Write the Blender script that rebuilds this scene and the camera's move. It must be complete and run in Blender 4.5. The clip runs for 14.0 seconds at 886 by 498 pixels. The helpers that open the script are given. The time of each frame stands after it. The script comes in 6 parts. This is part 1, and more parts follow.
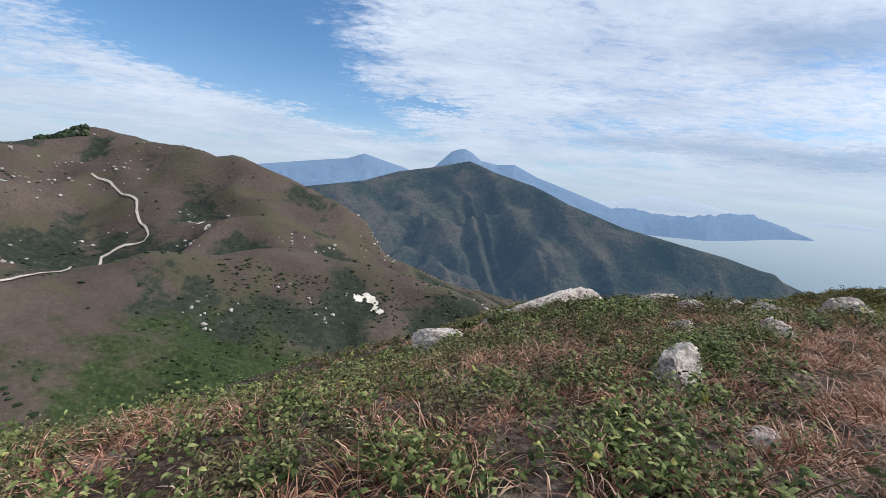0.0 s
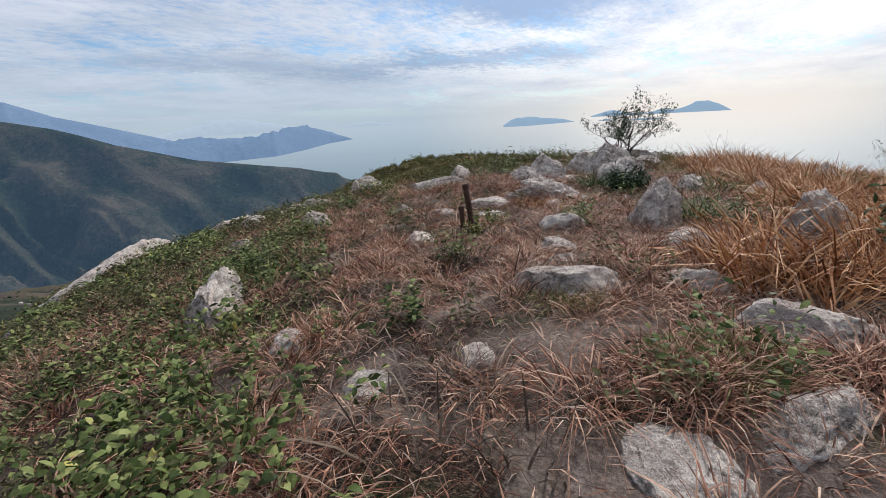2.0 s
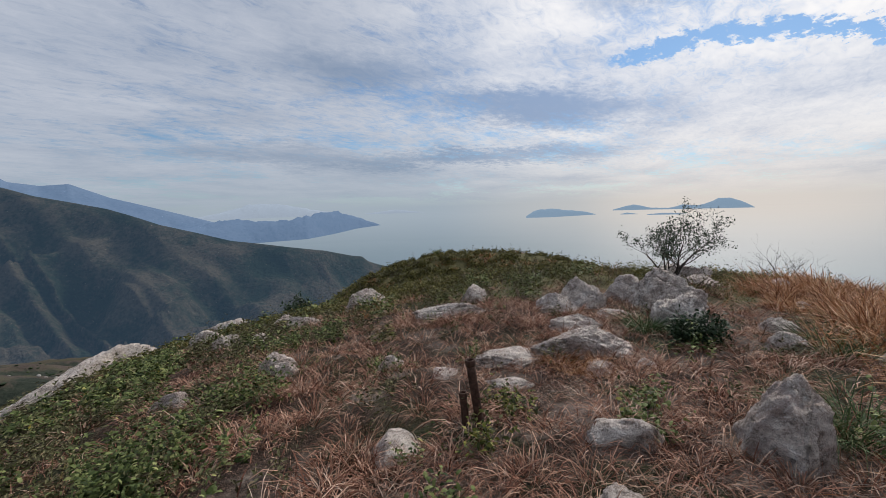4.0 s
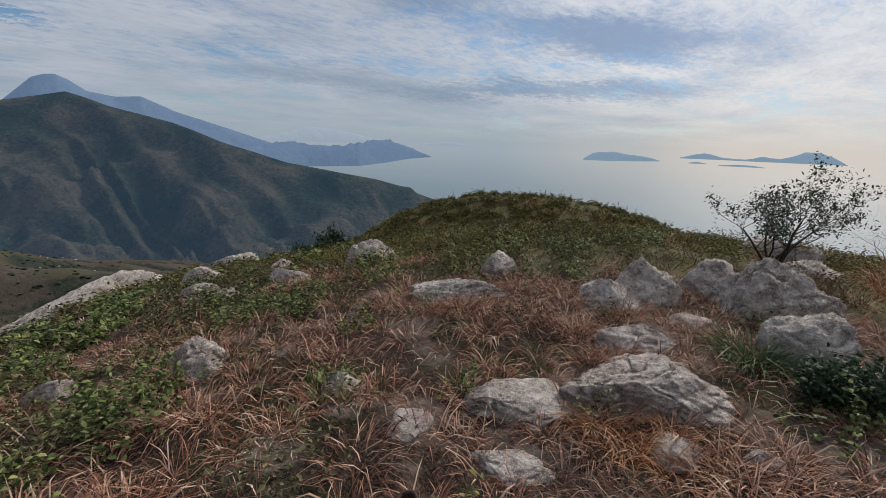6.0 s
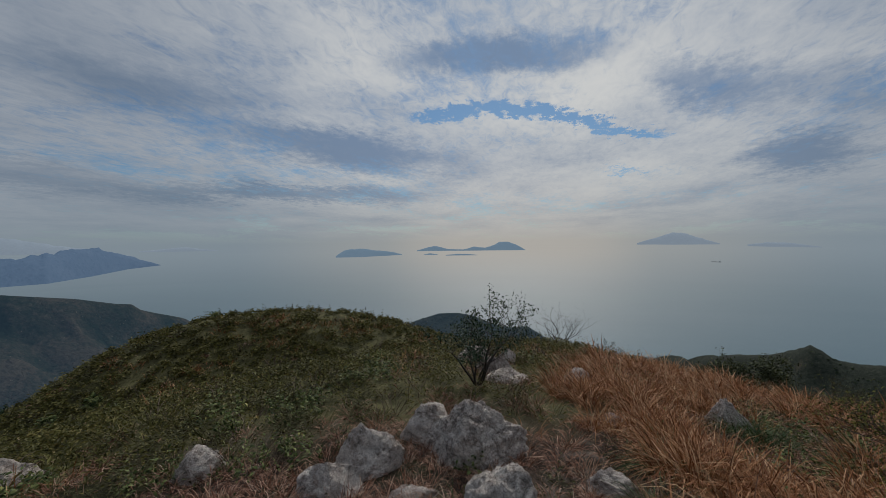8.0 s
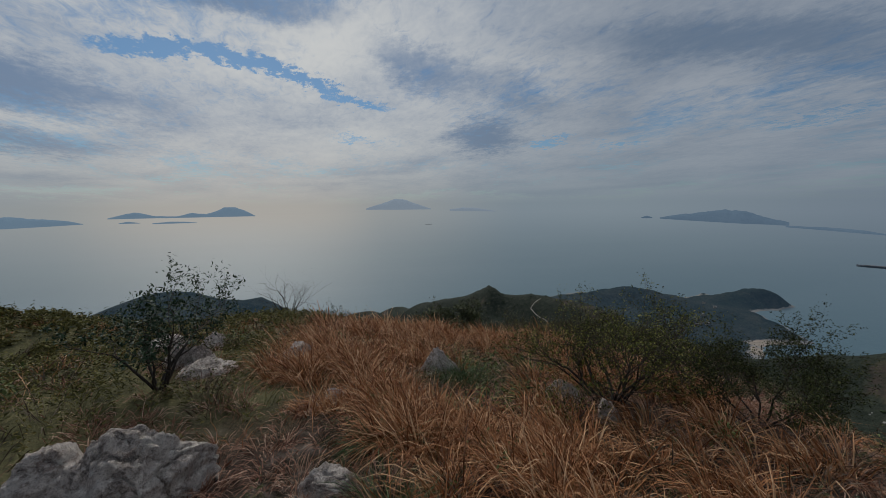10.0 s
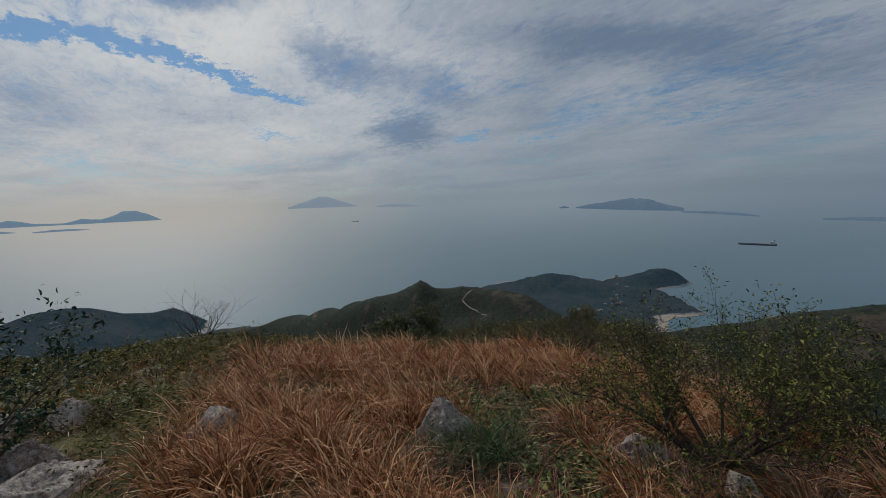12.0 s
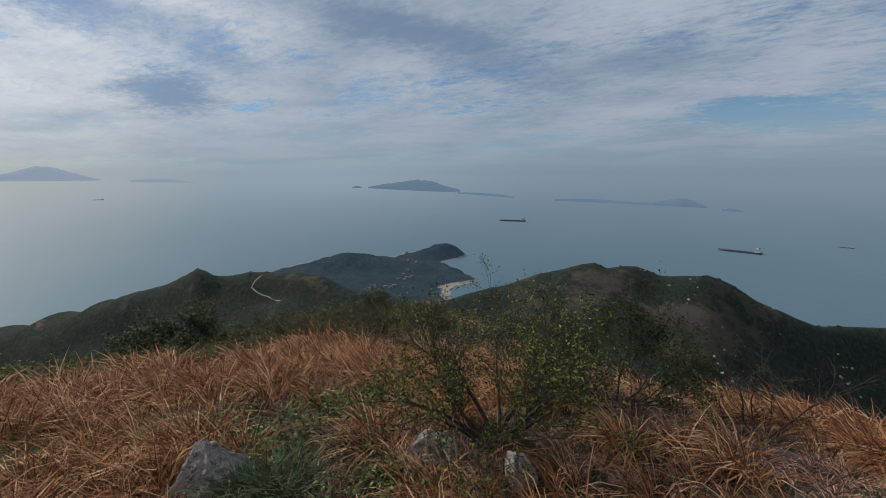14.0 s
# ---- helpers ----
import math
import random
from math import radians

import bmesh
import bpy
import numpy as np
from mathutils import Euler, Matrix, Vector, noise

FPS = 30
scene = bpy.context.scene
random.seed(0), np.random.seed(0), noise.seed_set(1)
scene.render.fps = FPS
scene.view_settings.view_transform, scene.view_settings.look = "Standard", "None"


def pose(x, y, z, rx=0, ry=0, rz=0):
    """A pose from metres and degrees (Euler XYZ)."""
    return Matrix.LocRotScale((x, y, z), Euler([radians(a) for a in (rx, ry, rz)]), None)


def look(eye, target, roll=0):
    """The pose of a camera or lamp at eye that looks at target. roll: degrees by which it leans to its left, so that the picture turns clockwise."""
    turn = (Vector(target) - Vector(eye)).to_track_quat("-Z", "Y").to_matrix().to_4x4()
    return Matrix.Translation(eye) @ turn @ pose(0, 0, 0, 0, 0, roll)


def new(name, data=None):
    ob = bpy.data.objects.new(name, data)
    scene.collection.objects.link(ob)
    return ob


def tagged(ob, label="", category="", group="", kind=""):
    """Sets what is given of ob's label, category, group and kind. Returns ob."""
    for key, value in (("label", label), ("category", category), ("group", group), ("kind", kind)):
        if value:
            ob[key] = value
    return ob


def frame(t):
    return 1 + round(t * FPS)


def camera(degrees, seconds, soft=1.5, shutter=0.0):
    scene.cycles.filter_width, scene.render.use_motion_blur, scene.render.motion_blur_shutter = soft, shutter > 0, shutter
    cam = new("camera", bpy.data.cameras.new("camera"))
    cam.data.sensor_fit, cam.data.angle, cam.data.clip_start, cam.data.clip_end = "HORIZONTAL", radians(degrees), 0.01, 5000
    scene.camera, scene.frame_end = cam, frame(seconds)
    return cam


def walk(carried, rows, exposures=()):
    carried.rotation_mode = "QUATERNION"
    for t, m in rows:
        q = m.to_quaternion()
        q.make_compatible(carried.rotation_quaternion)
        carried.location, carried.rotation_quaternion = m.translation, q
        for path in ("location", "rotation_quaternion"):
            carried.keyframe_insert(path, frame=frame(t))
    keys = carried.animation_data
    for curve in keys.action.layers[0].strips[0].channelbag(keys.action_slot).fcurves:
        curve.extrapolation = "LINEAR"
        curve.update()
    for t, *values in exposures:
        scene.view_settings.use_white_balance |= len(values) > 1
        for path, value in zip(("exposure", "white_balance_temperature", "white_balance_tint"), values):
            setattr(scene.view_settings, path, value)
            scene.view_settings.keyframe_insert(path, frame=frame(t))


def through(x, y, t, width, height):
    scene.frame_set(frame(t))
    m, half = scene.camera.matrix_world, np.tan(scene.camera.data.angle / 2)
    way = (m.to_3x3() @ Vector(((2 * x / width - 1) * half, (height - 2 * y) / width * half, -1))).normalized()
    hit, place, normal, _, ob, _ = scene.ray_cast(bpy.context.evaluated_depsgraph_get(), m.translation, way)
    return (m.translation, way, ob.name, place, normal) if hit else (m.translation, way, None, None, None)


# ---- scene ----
cam = camera(92.5, 14.0, 0.8)
# seconds, eye, heading to the left of +y, pitch, roll
PATH = [
    (0, (0.000, 0.000, 1.440), 0.00, -8.47, 5.16),
    (0.5, (0.142, 0.071, 1.407), -10.68, -10.90, 3.00),
    (1, (0.264, 0.191, 1.381), -15.91, -12.01, 0.99),
    (1.5, (0.519, 0.261, 1.321), -31.11, -12.63, -1.76),
    (2, (0.963, 0.332, 1.282), -51.68, -17.40, -3.48),
    (2.5, (1.284, 0.485, 1.325), -58.73, -15.88, -2.79),
    (3, (1.671, 0.754, 1.539), -59.65, -10.91, -2.12),
    (3.2, (1.834, 0.815, 1.530), -58.63, -9.91, -2.61),
    (5.3, (3.443, 1.903, 1.949), -35.45, -2.53, 2.71),
    (5.5, (3.594, 1.960, 1.892), -39.25, -5.21, 3.25),
    (6, (4.164, 2.139, 1.697), -42.84, -14.38, 1.82),
    (6.5, (4.550, 2.205, 2.149), -45.14, -12.70, -1.10),
    (7, (4.675, 2.153, 2.433), -52.76, -2.03, -1.08),
    (7.5, (4.774, 2.061, 2.455), -60.42, -1.23, -0.97),
    (8, (4.865, 1.922, 2.439), -74.61, -0.95, -0.77),
    (8.5, (4.969, 1.694, 2.404), -89.05, -1.62, 0.12),
    (9, (5.057, 1.537, 2.364), -98.00, -3.87, 0.49),
    (9.2, (5.134, 1.506, 2.319), -100.13, -4.44, 0.31),
    (11.3, (7.668, 1.773, 2.271), -119.76, -5.78, -0.78),
    (11.5, (7.860, 1.763, 2.288), -119.61, -5.13, -0.35),
    (12, (8.428, 1.509, 2.091), -118.93, -6.91, -2.33),
    (12.5, (8.780, 1.244, 2.091), -122.55, -8.71, -1.72),
    (13, (8.821, 1.146, 2.143), -129.62, -9.98, -2.50),
    (13.5, (8.844, 1.174, 2.167), -133.71, -10.28, -2.11),
    (14, (8.749, 1.070, 2.190), -146.33, -10.30, -0.31),
]


def aim(eye, heading, pitch, roll):
    a, b = radians(heading), radians(pitch)
    ahead = Vector((-math.sin(a) * math.cos(b), math.cos(a) * math.cos(b), math.sin(b)))
    return look(eye, Vector(eye) + ahead, roll)


# brightness of the phone's automatic exposure along the way
EXPOSURES = [(0.0, 0.22, 6150, 11), (0.5, 0.02, 6200, 11), (1.5, 0.1, 6250, 11), (3.0, -0.2, 6400, 13), (5.3, -0.45, 6400, 11), (5.9, -0.48, 6440, 11), (6.5, -0.02, 6490, 11), (7.0, -0.5, 6400, 10), (7.5, -0.92, 6320, 9), (9.2, -1.2, 6280, 8), (11.3, -1.05, 6220, 8), (12.5, -1.03, 6220, 8), (13.0, -0.75, 6170, 8), (14.0, -0.65, 6120, 8)]
walk(cam, [(t, aim(eye, heading, pitch, roll)) for t, eye, heading, pitch, roll in PATH], EXPOSURES)

# ---------------------------------------------------------------- nodes
class Nodes:
    """Short hand for building a node tree."""

    def __init__(self, tree):
        self.tree = tree
        tree.nodes.clear()

    def add(self, kind, **sets):
        node = self.tree.nodes.new(kind)
        for key, value in sets.items():
            if key == "operation":
                node.operation = value
            elif key == "blend":
                node.blend_type = value
            elif key == "noise_type":
                node.noise_type = value
        return node

    def put(self, socket, value):
        if isinstance(value, bpy.types.NodeSocket):
            self.tree.links.new(value, socket)
        elif isinstance(value, (tuple, list)) and len(value) == 3 and socket.type == "RGBA":
            socket.default_value = (*value, 1)
        else:
            socket.default_value = value

    def math(self, op, a, b=0.0, c=0.0, clamp=False):
        n = self.add("ShaderNodeMath", operation=op)
        n.use_clamp = clamp
        for s, v in zip(n.inputs, (a, b, c)):
            self.put(s, v)
        return n.outputs[0]

    def vec(self, op, a, b=(0, 0, 0), out=0):
        n = self.add("ShaderNodeVectorMath", operation=op)
        self.put(n.inputs[0], a)
        self.put(n.inputs[1], b)
        return n.outputs[out]

    def mix(self, f, a, b, blend="MIX"):
        n = self.add("ShaderNodeMix")
        n.data_type, n.blend_type = "RGBA", blend
        self.put(n.inputs[0], f)
        self.put(n.inputs[6], a)
        self.put(n.inputs[7], b)
        return n.outputs[2]

    def ramp(self, f, stops):
        n = self.add("ShaderNodeValToRGB")
        self.put(n.inputs[0], f)
        el = n.color_ramp.elements
        while len(el) < len(stops):
            el.new(0.5)
        for e, (p, c) in zip(el, stops):
            e.position, e.color = p, (*c, 1)
        return n.outputs[0]

    def span(self, v, a, b, lo=0.0, hi=1.0, smooth=True):
        n = self.add("ShaderNodeMapRange")
        n.interpolation_type = "SMOOTHSTEP" if smooth else "LINEAR"
        for s, x in zip(n.inputs, (v, a, b, lo, hi)):
            self.put(s, x)
        return n.outputs[0]

    def noise(self, vector, scale, detail=4.0, rough=0.55, distort=0.0):
        n = self.add("ShaderNodeTexNoise")
        self.put(n.inputs["Vector"], vector)
        n.inputs["Scale"].default_value, n.inputs["Detail"].default_value = scale, detail
        n.inputs["Roughness"].default_value, n.inputs["Distortion"].default_value = rough, distort
        return n.outputs[0]

    def cells(self, vector, scale, feature="F1", out="Distance"):
        n = self.add("ShaderNodeTexVoronoi")
        n.feature = feature
        self.put(n.inputs["Vector"], vector)
        n.inputs["Scale"].default_value = scale
        return n.outputs[out]

    def bump(self, height, strength, distance):
        n = self.add("ShaderNodeBump")
        self.put(n.inputs["Height"], height)
        n.inputs["Strength"].default_value, n.inputs["Distance"].default_value = strength, distance
        return n.outputs[0]


def material(name):
    m = bpy.data.materials.new(name)
    m.use_nodes = True
    n = Nodes(m.node_tree)
    out = n.add("ShaderNodeOutputMaterial")
    return m, n, out


def principled(n, out, colour, rough=0.8, normal=None, metal=0.0, spec=0.3):
    p = n.add("ShaderNodeBsdfPrincipled")
    n.put(p.inputs["Base Color"], colour)
    n.put(p.inputs["Roughness"], rough)
    n.put(p.inputs["Metallic"], metal)
    n.put(p.inputs["Specular IOR Level"], spec)
    if normal is not None:
        n.put(p.inputs["Normal"], normal)
    n.put(out.inputs[0], p.outputs[0])
    return p


def place_of(n):
    return n.add("ShaderNodeNewGeometry").outputs["Position"]


def heading_vector(az, el=0.0):
    a, e = radians(az), radians(el)
    return Vector((-math.sin(a) * math.cos(e), math.cos(a) * math.cos(e), math.sin(e)))


# ---------------------------------------------------------------- sky and sun
SUN_AZ, SUN_EL = -84.0, 38.0
world = bpy.data.worlds.new("sky")
scene.world = world
world.use_nodes = True
n = Nodes(world.node_tree)
w_out = n.add("ShaderNodeOutputWorld")
sky = n.add("ShaderNodeTexSky")
sky.sky_type, sky.sun_disc = "NISHITA", False
sky.sun_elevation, sky.sun_rotation = radians(SUN_EL), radians(-SUN_AZ)
sky.air_density, sky.dust_density, sky.ozone_density, sky.altitude = 1.0, 0.4, 4.0, 200
ray = n.add("ShaderNodeTexCoord").outputs["Generated"]
axes = n.add("ShaderNodeSeparateXYZ")
n.put(axes.inputs[0], ray)
up = n.math("MAXIMUM", axes.outputs[2], 0.0)
flat = n.math("ADD", up, 0.10)
flat_xy = n.add("ShaderNodeCombineXYZ")
n.put(flat_xy.inputs[0], n.math("DIVIDE", axes.outputs[0], flat))
n.put(flat_xy.inputs[1], n.math("DIVIDE", axes.outputs[1], flat))
drift = n.vec("MULTIPLY", flat_xy.outputs[0], (0.75, 1.0, 1.0))
big = n.noise(drift, 0.55, 5.0, 0.55, 0.4)
mid = n.noise(drift, 1.7, 7.0, 0.62, 0.3)
fine = n.noise(drift, 7.0, 6.0, 0.65, 0.2)


warp = n.add("ShaderNodeTexNoise")
n.put(warp.inputs["Vector"], drift)
warp.inputs["Scale"].default_value, warp.inputs["Detail"].default_value, warp.inputs["Roughness"].default_value = 1.6, 5.0, 0.6
warped = n.vec("ADD", ray, n.vec("MULTIPLY", n.vec("SUBTRACT", warp.outputs["Color"], (0.5, 0.5, 0.5)), (0.13, 0.13, 0.07)))
ragged = n.add("ShaderNodeTexNoise")
n.put(ragged.inputs["Vector"], drift)
ragged.inputs["Scale"].default_value, ragged.inputs["Detail"].default_value, ragged.inputs["Roughness"].default_value = 13.0, 6.0, 0.75
warped = n.vec("ADD", warped, n.vec("MULTIPLY", n.vec("SUBTRACT", ragged.outputs["Color"], (0.5, 0.5, 0.5)), (0.115, 0.115, 0.075)))


def opening(az, el, wide, high, tilt=0.0, rim=1.0):
    """1 in the middle of an opening in the clouds, 0 outside."""
    off = n.vec("SUBTRACT", warped, tuple(heading_vector(az, el)))
    turn = n.add("ShaderNodeVectorRotate")
    turn.rotation_type = "EULER_XYZ"
    turn.invert = True
    n.put(turn.inputs["Vector"], off)
    turn.inputs["Rotation"].default_value = (radians(el), radians(tilt), radians(az))
    size = n.vec("MULTIPLY", turn.outputs[0], (1 / math.sin(radians(wide)), 0.0, 1 / math.sin(radians(high))))
    return n.span(n.vec("LENGTH", size, out=1), rim, 0.25 * (2 - rim))


cover = n.math("ADD", n.math("MULTIPLY", big, 0.9), n.math("MULTIPLY", mid, 0.6))
cover = n.math("ADD", cover, n.math("MULTIPLY", fine, 0.42))
for az, el, wide, high, tilt, depth in ((42, 22, 44, 13, 10, 0.72), (22, 11, 26, 5, 12, 0.42), (4, 9.6, 9, 0.9, 2, 0.4), (-76.5, 16.7, 7, 1.1, -2, 0.52), (-85, 16.7, 7, 1.3, 6, 0.58), (-92, 14.9, 6, 1.2, 20, 0.55), (-98.5, 12.6, 4.5, 0.9, 25, 0.46),
                                        (-99, 8.8, 5, 0.5, 5, 0.34), (-122.7, 7.8, 4, 0.6, 0, 0.36), (-132, 6.8, 4, 0.4, 0, 0.24), (-101, 12.4, 3, 0.8, 10, 0.3), (-184, 5.6, 13, 2.4, 4, 0.34), (-150, 8.0, 6, 0.5, 0, 0.2)):
    cover = n.math("SUBTRACT", cover, n.math("MULTIPLY", opening(az, el, wide, high, tilt), depth))
crisp = n.noise(n.vec("MULTIPLY", drift, (0.7, 1.0, 1.0)), 15.0, 6.0, 0.72, 0.8)
cover = n.math("ADD", cover, n.math("MULTIPLY", n.math("SUBTRACT", crisp, 0.5), 0.55))
veil = n.span(cover, 0.54, 0.98)
sun_near = n.vec("DOT_PRODUCT", ray, tuple(heading_vector(SUN_AZ, 24)), out=1)
glow = n.span(sun_near, 0.66, 1.0)
shade = n.math("ADD", n.math("MULTIPLY", n.noise(drift, 0.9, 5.0, 0.55, 0.5), 0.75), n.math("MULTIPLY", mid, 0.35))
for az, el, wide, high, tilt, depth in ((-61.5, 12.2, 14, 2.6, 6, 0.44), (-54, 6.4, 19, 1.2, 0, 0.34), (-28, 7.4, 10, 1.6, 0, 0.26), (-114.7, 8.9, 4.6, 2.3, 0, 0.46), (-106, 17, 7, 2.6, 20, 0.34), (-82, 23.5, 13, 2.2, 2, 0.42), (-138, 17.6, 13, 2.6, 8, 0.28),
                                        (-153, 13.8, 10, 3.0, 14, 0.22), (-118, 14, 8, 2.2, 25, 0.2), (-40, 17, 12, 2.5, 0, 0.2), (-170, 12, 12, 3, 6, 0.2)):
    shade = n.math("SUBTRACT", shade, n.math("MULTIPLY", opening(az, el, wide, high, tilt, 1.5), depth))
shade = n.math("ADD", shade, n.math("MULTIPLY", n.math("SUBTRACT", crisp, 0.5), 0.30))
thick = n.span(shade, 0.12, 0.84)
grey = n.mix(glow, (0.28, 0.375, 0.525), (0.38, 0.52, 0.76))
white = n.mix(glow, (0.72, 0.765, 0.84), (1.30, 1.28, 1.24))
cloud = n.mix(thick, grey, white)
sun_side = n.vec("DOT_PRODUCT", ray, tuple(heading_vector(SUN_AZ, 0)), out=1)
haze = n.mix(n.span(sun_side, 0.80, 1.0), (0.455, 0.54, 0.605), (0.68, 0.69, 0.67))
haze = n.mix(n.span(sun_side, 0.95, 1.0), haze, (0.88, 0.82, 0.74))
south = n.vec("DOT_PRODUCT", ray, tuple(heading_vector(-186, 0)), out=1)
haze = n.mix(n.span(south, 0.55, 1.0), haze, (0.335, 0.415, 0.51))
low = n.math("POWER", n.math("SUBTRACT", 1.0, n.math("MINIMUM", up, 1.0)), 11.0)
cloud = n.vec("SCALE", cloud)
# an overcast sky is brightest overhead
n.put(cloud.node.inputs["Scale"], n.span(up, 0.50, 1.0, 1.0, 1.5))
cloud = n.mix(low, cloud, haze)
clear = n.add("ShaderNodeBackground")
n.put(clear.inputs[0], n.mix(1.0, sky.outputs[0], (0.86, 1.10, 1.20), "MULTIPLY"))
clear.inputs[1].default_value = 0.095
clouded = n.add("ShaderNodeBackground")
n.put(clouded.inputs[0], cloud)
clouded.inputs[1].default_value = 1.0
both = n.add("ShaderNodeMixShader")
n.put(both.inputs[0], n.math("MAXIMUM", veil, n.math("MULTIPLY", low, 1.0)))
n.put(both.inputs[1], clear.outputs[0])
n.put(both.inputs[2], clouded.outputs[0])
n.put(w_out.inputs[0], both.outputs[0])

sun = bpy.data.lights.new("sun", "SUN")
sun.energy, sun.angle, sun.color = 4.3, radians(10), (1.0, 0.95, 0.88)
sun_ob = new("sun", sun)
sun_ob.matrix_world = look((0, 0, 60), Vector((0, 0, 60)) - heading_vector(SUN_AZ, SUN_EL))


# ---------------------------------------------------------------- materials
def ground_material():
    """Trodden soil and litter on the summit; dry grass with scrub over the hills further off."""
    m, n, out = material("hillside")
    p = place_of(n)
    fine, grain = n.noise(p, 3.0, 6, 0.65), n.noise(p, 28.0, 5, 0.7)
    soil = n.ramp(n.math("ADD", n.math("MULTIPLY", fine, 0.5), n.math("MULTIPLY", grain, 0.5)), [(0.36, (0.055, 0.043, 0.035)), (0.5, (0.125, 0.097, 0.078)), (0.66, (0.25, 0.20, 0.16))])
    straw = n.noise(n.vec("MULTIPLY", p, (1.0, 0.45, 1.0)), 75.0, 4, 0.8, 1.2)
    # litter; its near-black stops also paint in the shaded gaps between plants
    litter = n.ramp(straw, [(0.42, (0.010, 0.008, 0.006)), (0.54, (0.055, 0.034, 0.024)), (0.66, (0.20, 0.13, 0.095))])
    olive_litter = n.ramp(straw, [(0.42, (0.008, 0.009, 0.005)), (0.55, (0.040, 0.040, 0.018)), (0.67, (0.11, 0.10, 0.05))])
    litter = n.mix(n.span(n.noise(p, 0.7, 4, 0.6), 0.45, 0.6), litter, olive_litter)
    soil = n.mix(n.span(n.noise(p, 1.3, 5, 0.65), 0.38, 0.5), soil, litter)
    heath = n.ramp(n.math("ADD", n.math("MULTIPLY", straw, 0.55), n.math("MULTIPLY", n.noise(p, 2.2, 5, 0.65), 0.45)), [(0.40, (0.036, 0.034, 0.016)), (0.52, (0.105, 0.096, 0.042)), (0.64, (0.200, 0.165, 0.080))])
    axes = n.add("ShaderNodeSeparateXYZ")
    n.put(axes.inputs[0], p)
    dome = n.math("ADD", axes.outputs[0], n.math("MULTIPLY", axes.outputs[1], 0.55))
    soil = n.mix(n.span(n.math("ADD", dome, n.math("MULTIPLY", n.noise(p, 0.8, 4, 0.6), 2.0)), 12.2, 14.4), soil, heath)
    worn = n.add("ShaderNodeAttribute")
    worn.attribute_name = "trodden"
    dust = n.ramp(n.math("ADD", n.math("MULTIPLY", n.noise(p, 9.0, 6, 0.7), 0.5), n.math("MULTIPLY", n.noise(p, 60.0, 4, 0.7), 0.5)), [(0.38, (0.060, 0.044, 0.036)), (0.5, (0.125, 0.093, 0.076)), (0.62, (0.215, 0.166, 0.137))])
    soil = n.mix(worn.outputs["Fac"], soil, dust)
    lush_zone = n.add("ShaderNodeAttribute")
    lush_zone.attribute_name = "gully"
    patch, spots = n.noise(p, 0.014, 6, 0.62, 0.8), n.noise(p, 0.10, 6, 0.72, 0.4)
    grassy = n.ramp(n.math("ADD", n.math("MULTIPLY", n.noise(p, 0.02, 5, 0.6), 0.6), n.math("MULTIPLY", n.noise(p, 0.5, 5, 0.7), 0.4)), [(0.34, (0.045, 0.035, 0.029)), (0.5, (0.066, 0.051, 0.042)), (0.66, (0.097, 0.075, 0.060))])
    grassy = n.mix(n.span(n.noise(p, 0.03, 5, 0.65, 0.5), 0.46, 0.62, 0.0, 0.75), grassy, (0.062, 0.059, 0.034))
    scrub = n.ramp(n.noise(p, 0.3, 6, 0.75), [(0.35, (0.015, 0.020, 0.015)), (0.55, (0.029, 0.035, 0.025)), (0.7, (0.055, 0.059, 0.042))])
    deep = n.span(axes.outputs[2], -20.0, -120.0, -0.06, 0.10)
    wet = n.math("ADD", n.math("ADD", n.math("MULTIPLY", patch, 0.5), n.math("MULTIPLY", spots, 0.45)), deep)
    wet = n.math("ADD", wet, n.math("MULTIPLY", n.math("SUBTRACT", lush_zone.outputs["Fac"], 0.40), 0.34))
    wet = n.math("ADD", wet, n.span(axes.outputs[1], 0.0, -140.0, 0.0, 0.12))
    hill = n.mix(n.span(wet, 0.50, 0.585), grassy, scrub)
    ravine = n.vec("LENGTH", n.vec("MULTIPLY", n.vec("SUBTRACT", p, (-62.0, 128.0, -60.0)), (0.014, 0.014, 0.006)), out=1)
    ravine = n.math("ADD", ravine, n.math("MULTIPLY", n.math("SUBTRACT", n.noise(p, 0.05, 6, 0.7), 0.5), 1.6))
    lush = n.ramp(n.noise(p, 0.5, 6, 0.75), [(0.35, (0.013, 0.022, 0.008)), (0.55, (0.031, 0.046, 0.017)), (0.7, (0.068, 0.083, 0.036))])
    hill = n.mix(n.span(ravine, 0.92, 0.55), hill, lush)
    away = n.vec("LENGTH", n.vec("SUBTRACT", p, (9.0, 4.0, -2.0)), out=1)
    colour = n.mix(n.span(away, 30.0, 55.0), soil, hill)
    far_relief = n.math("MULTIPLY", n.noise(p, 0.4, 5, 0.7), n.span(away, 40.0, 90.0, 0.0, 0.9))
    height = n.math("ADD", n.math("MULTIPLY", n.noise(p, 12.0, 6, 0.7), 0.05), far_relief)
    principled(n, out, colour, 0.95, n.bump(height, 0.8, 1.0), spec=0.1)
    return m


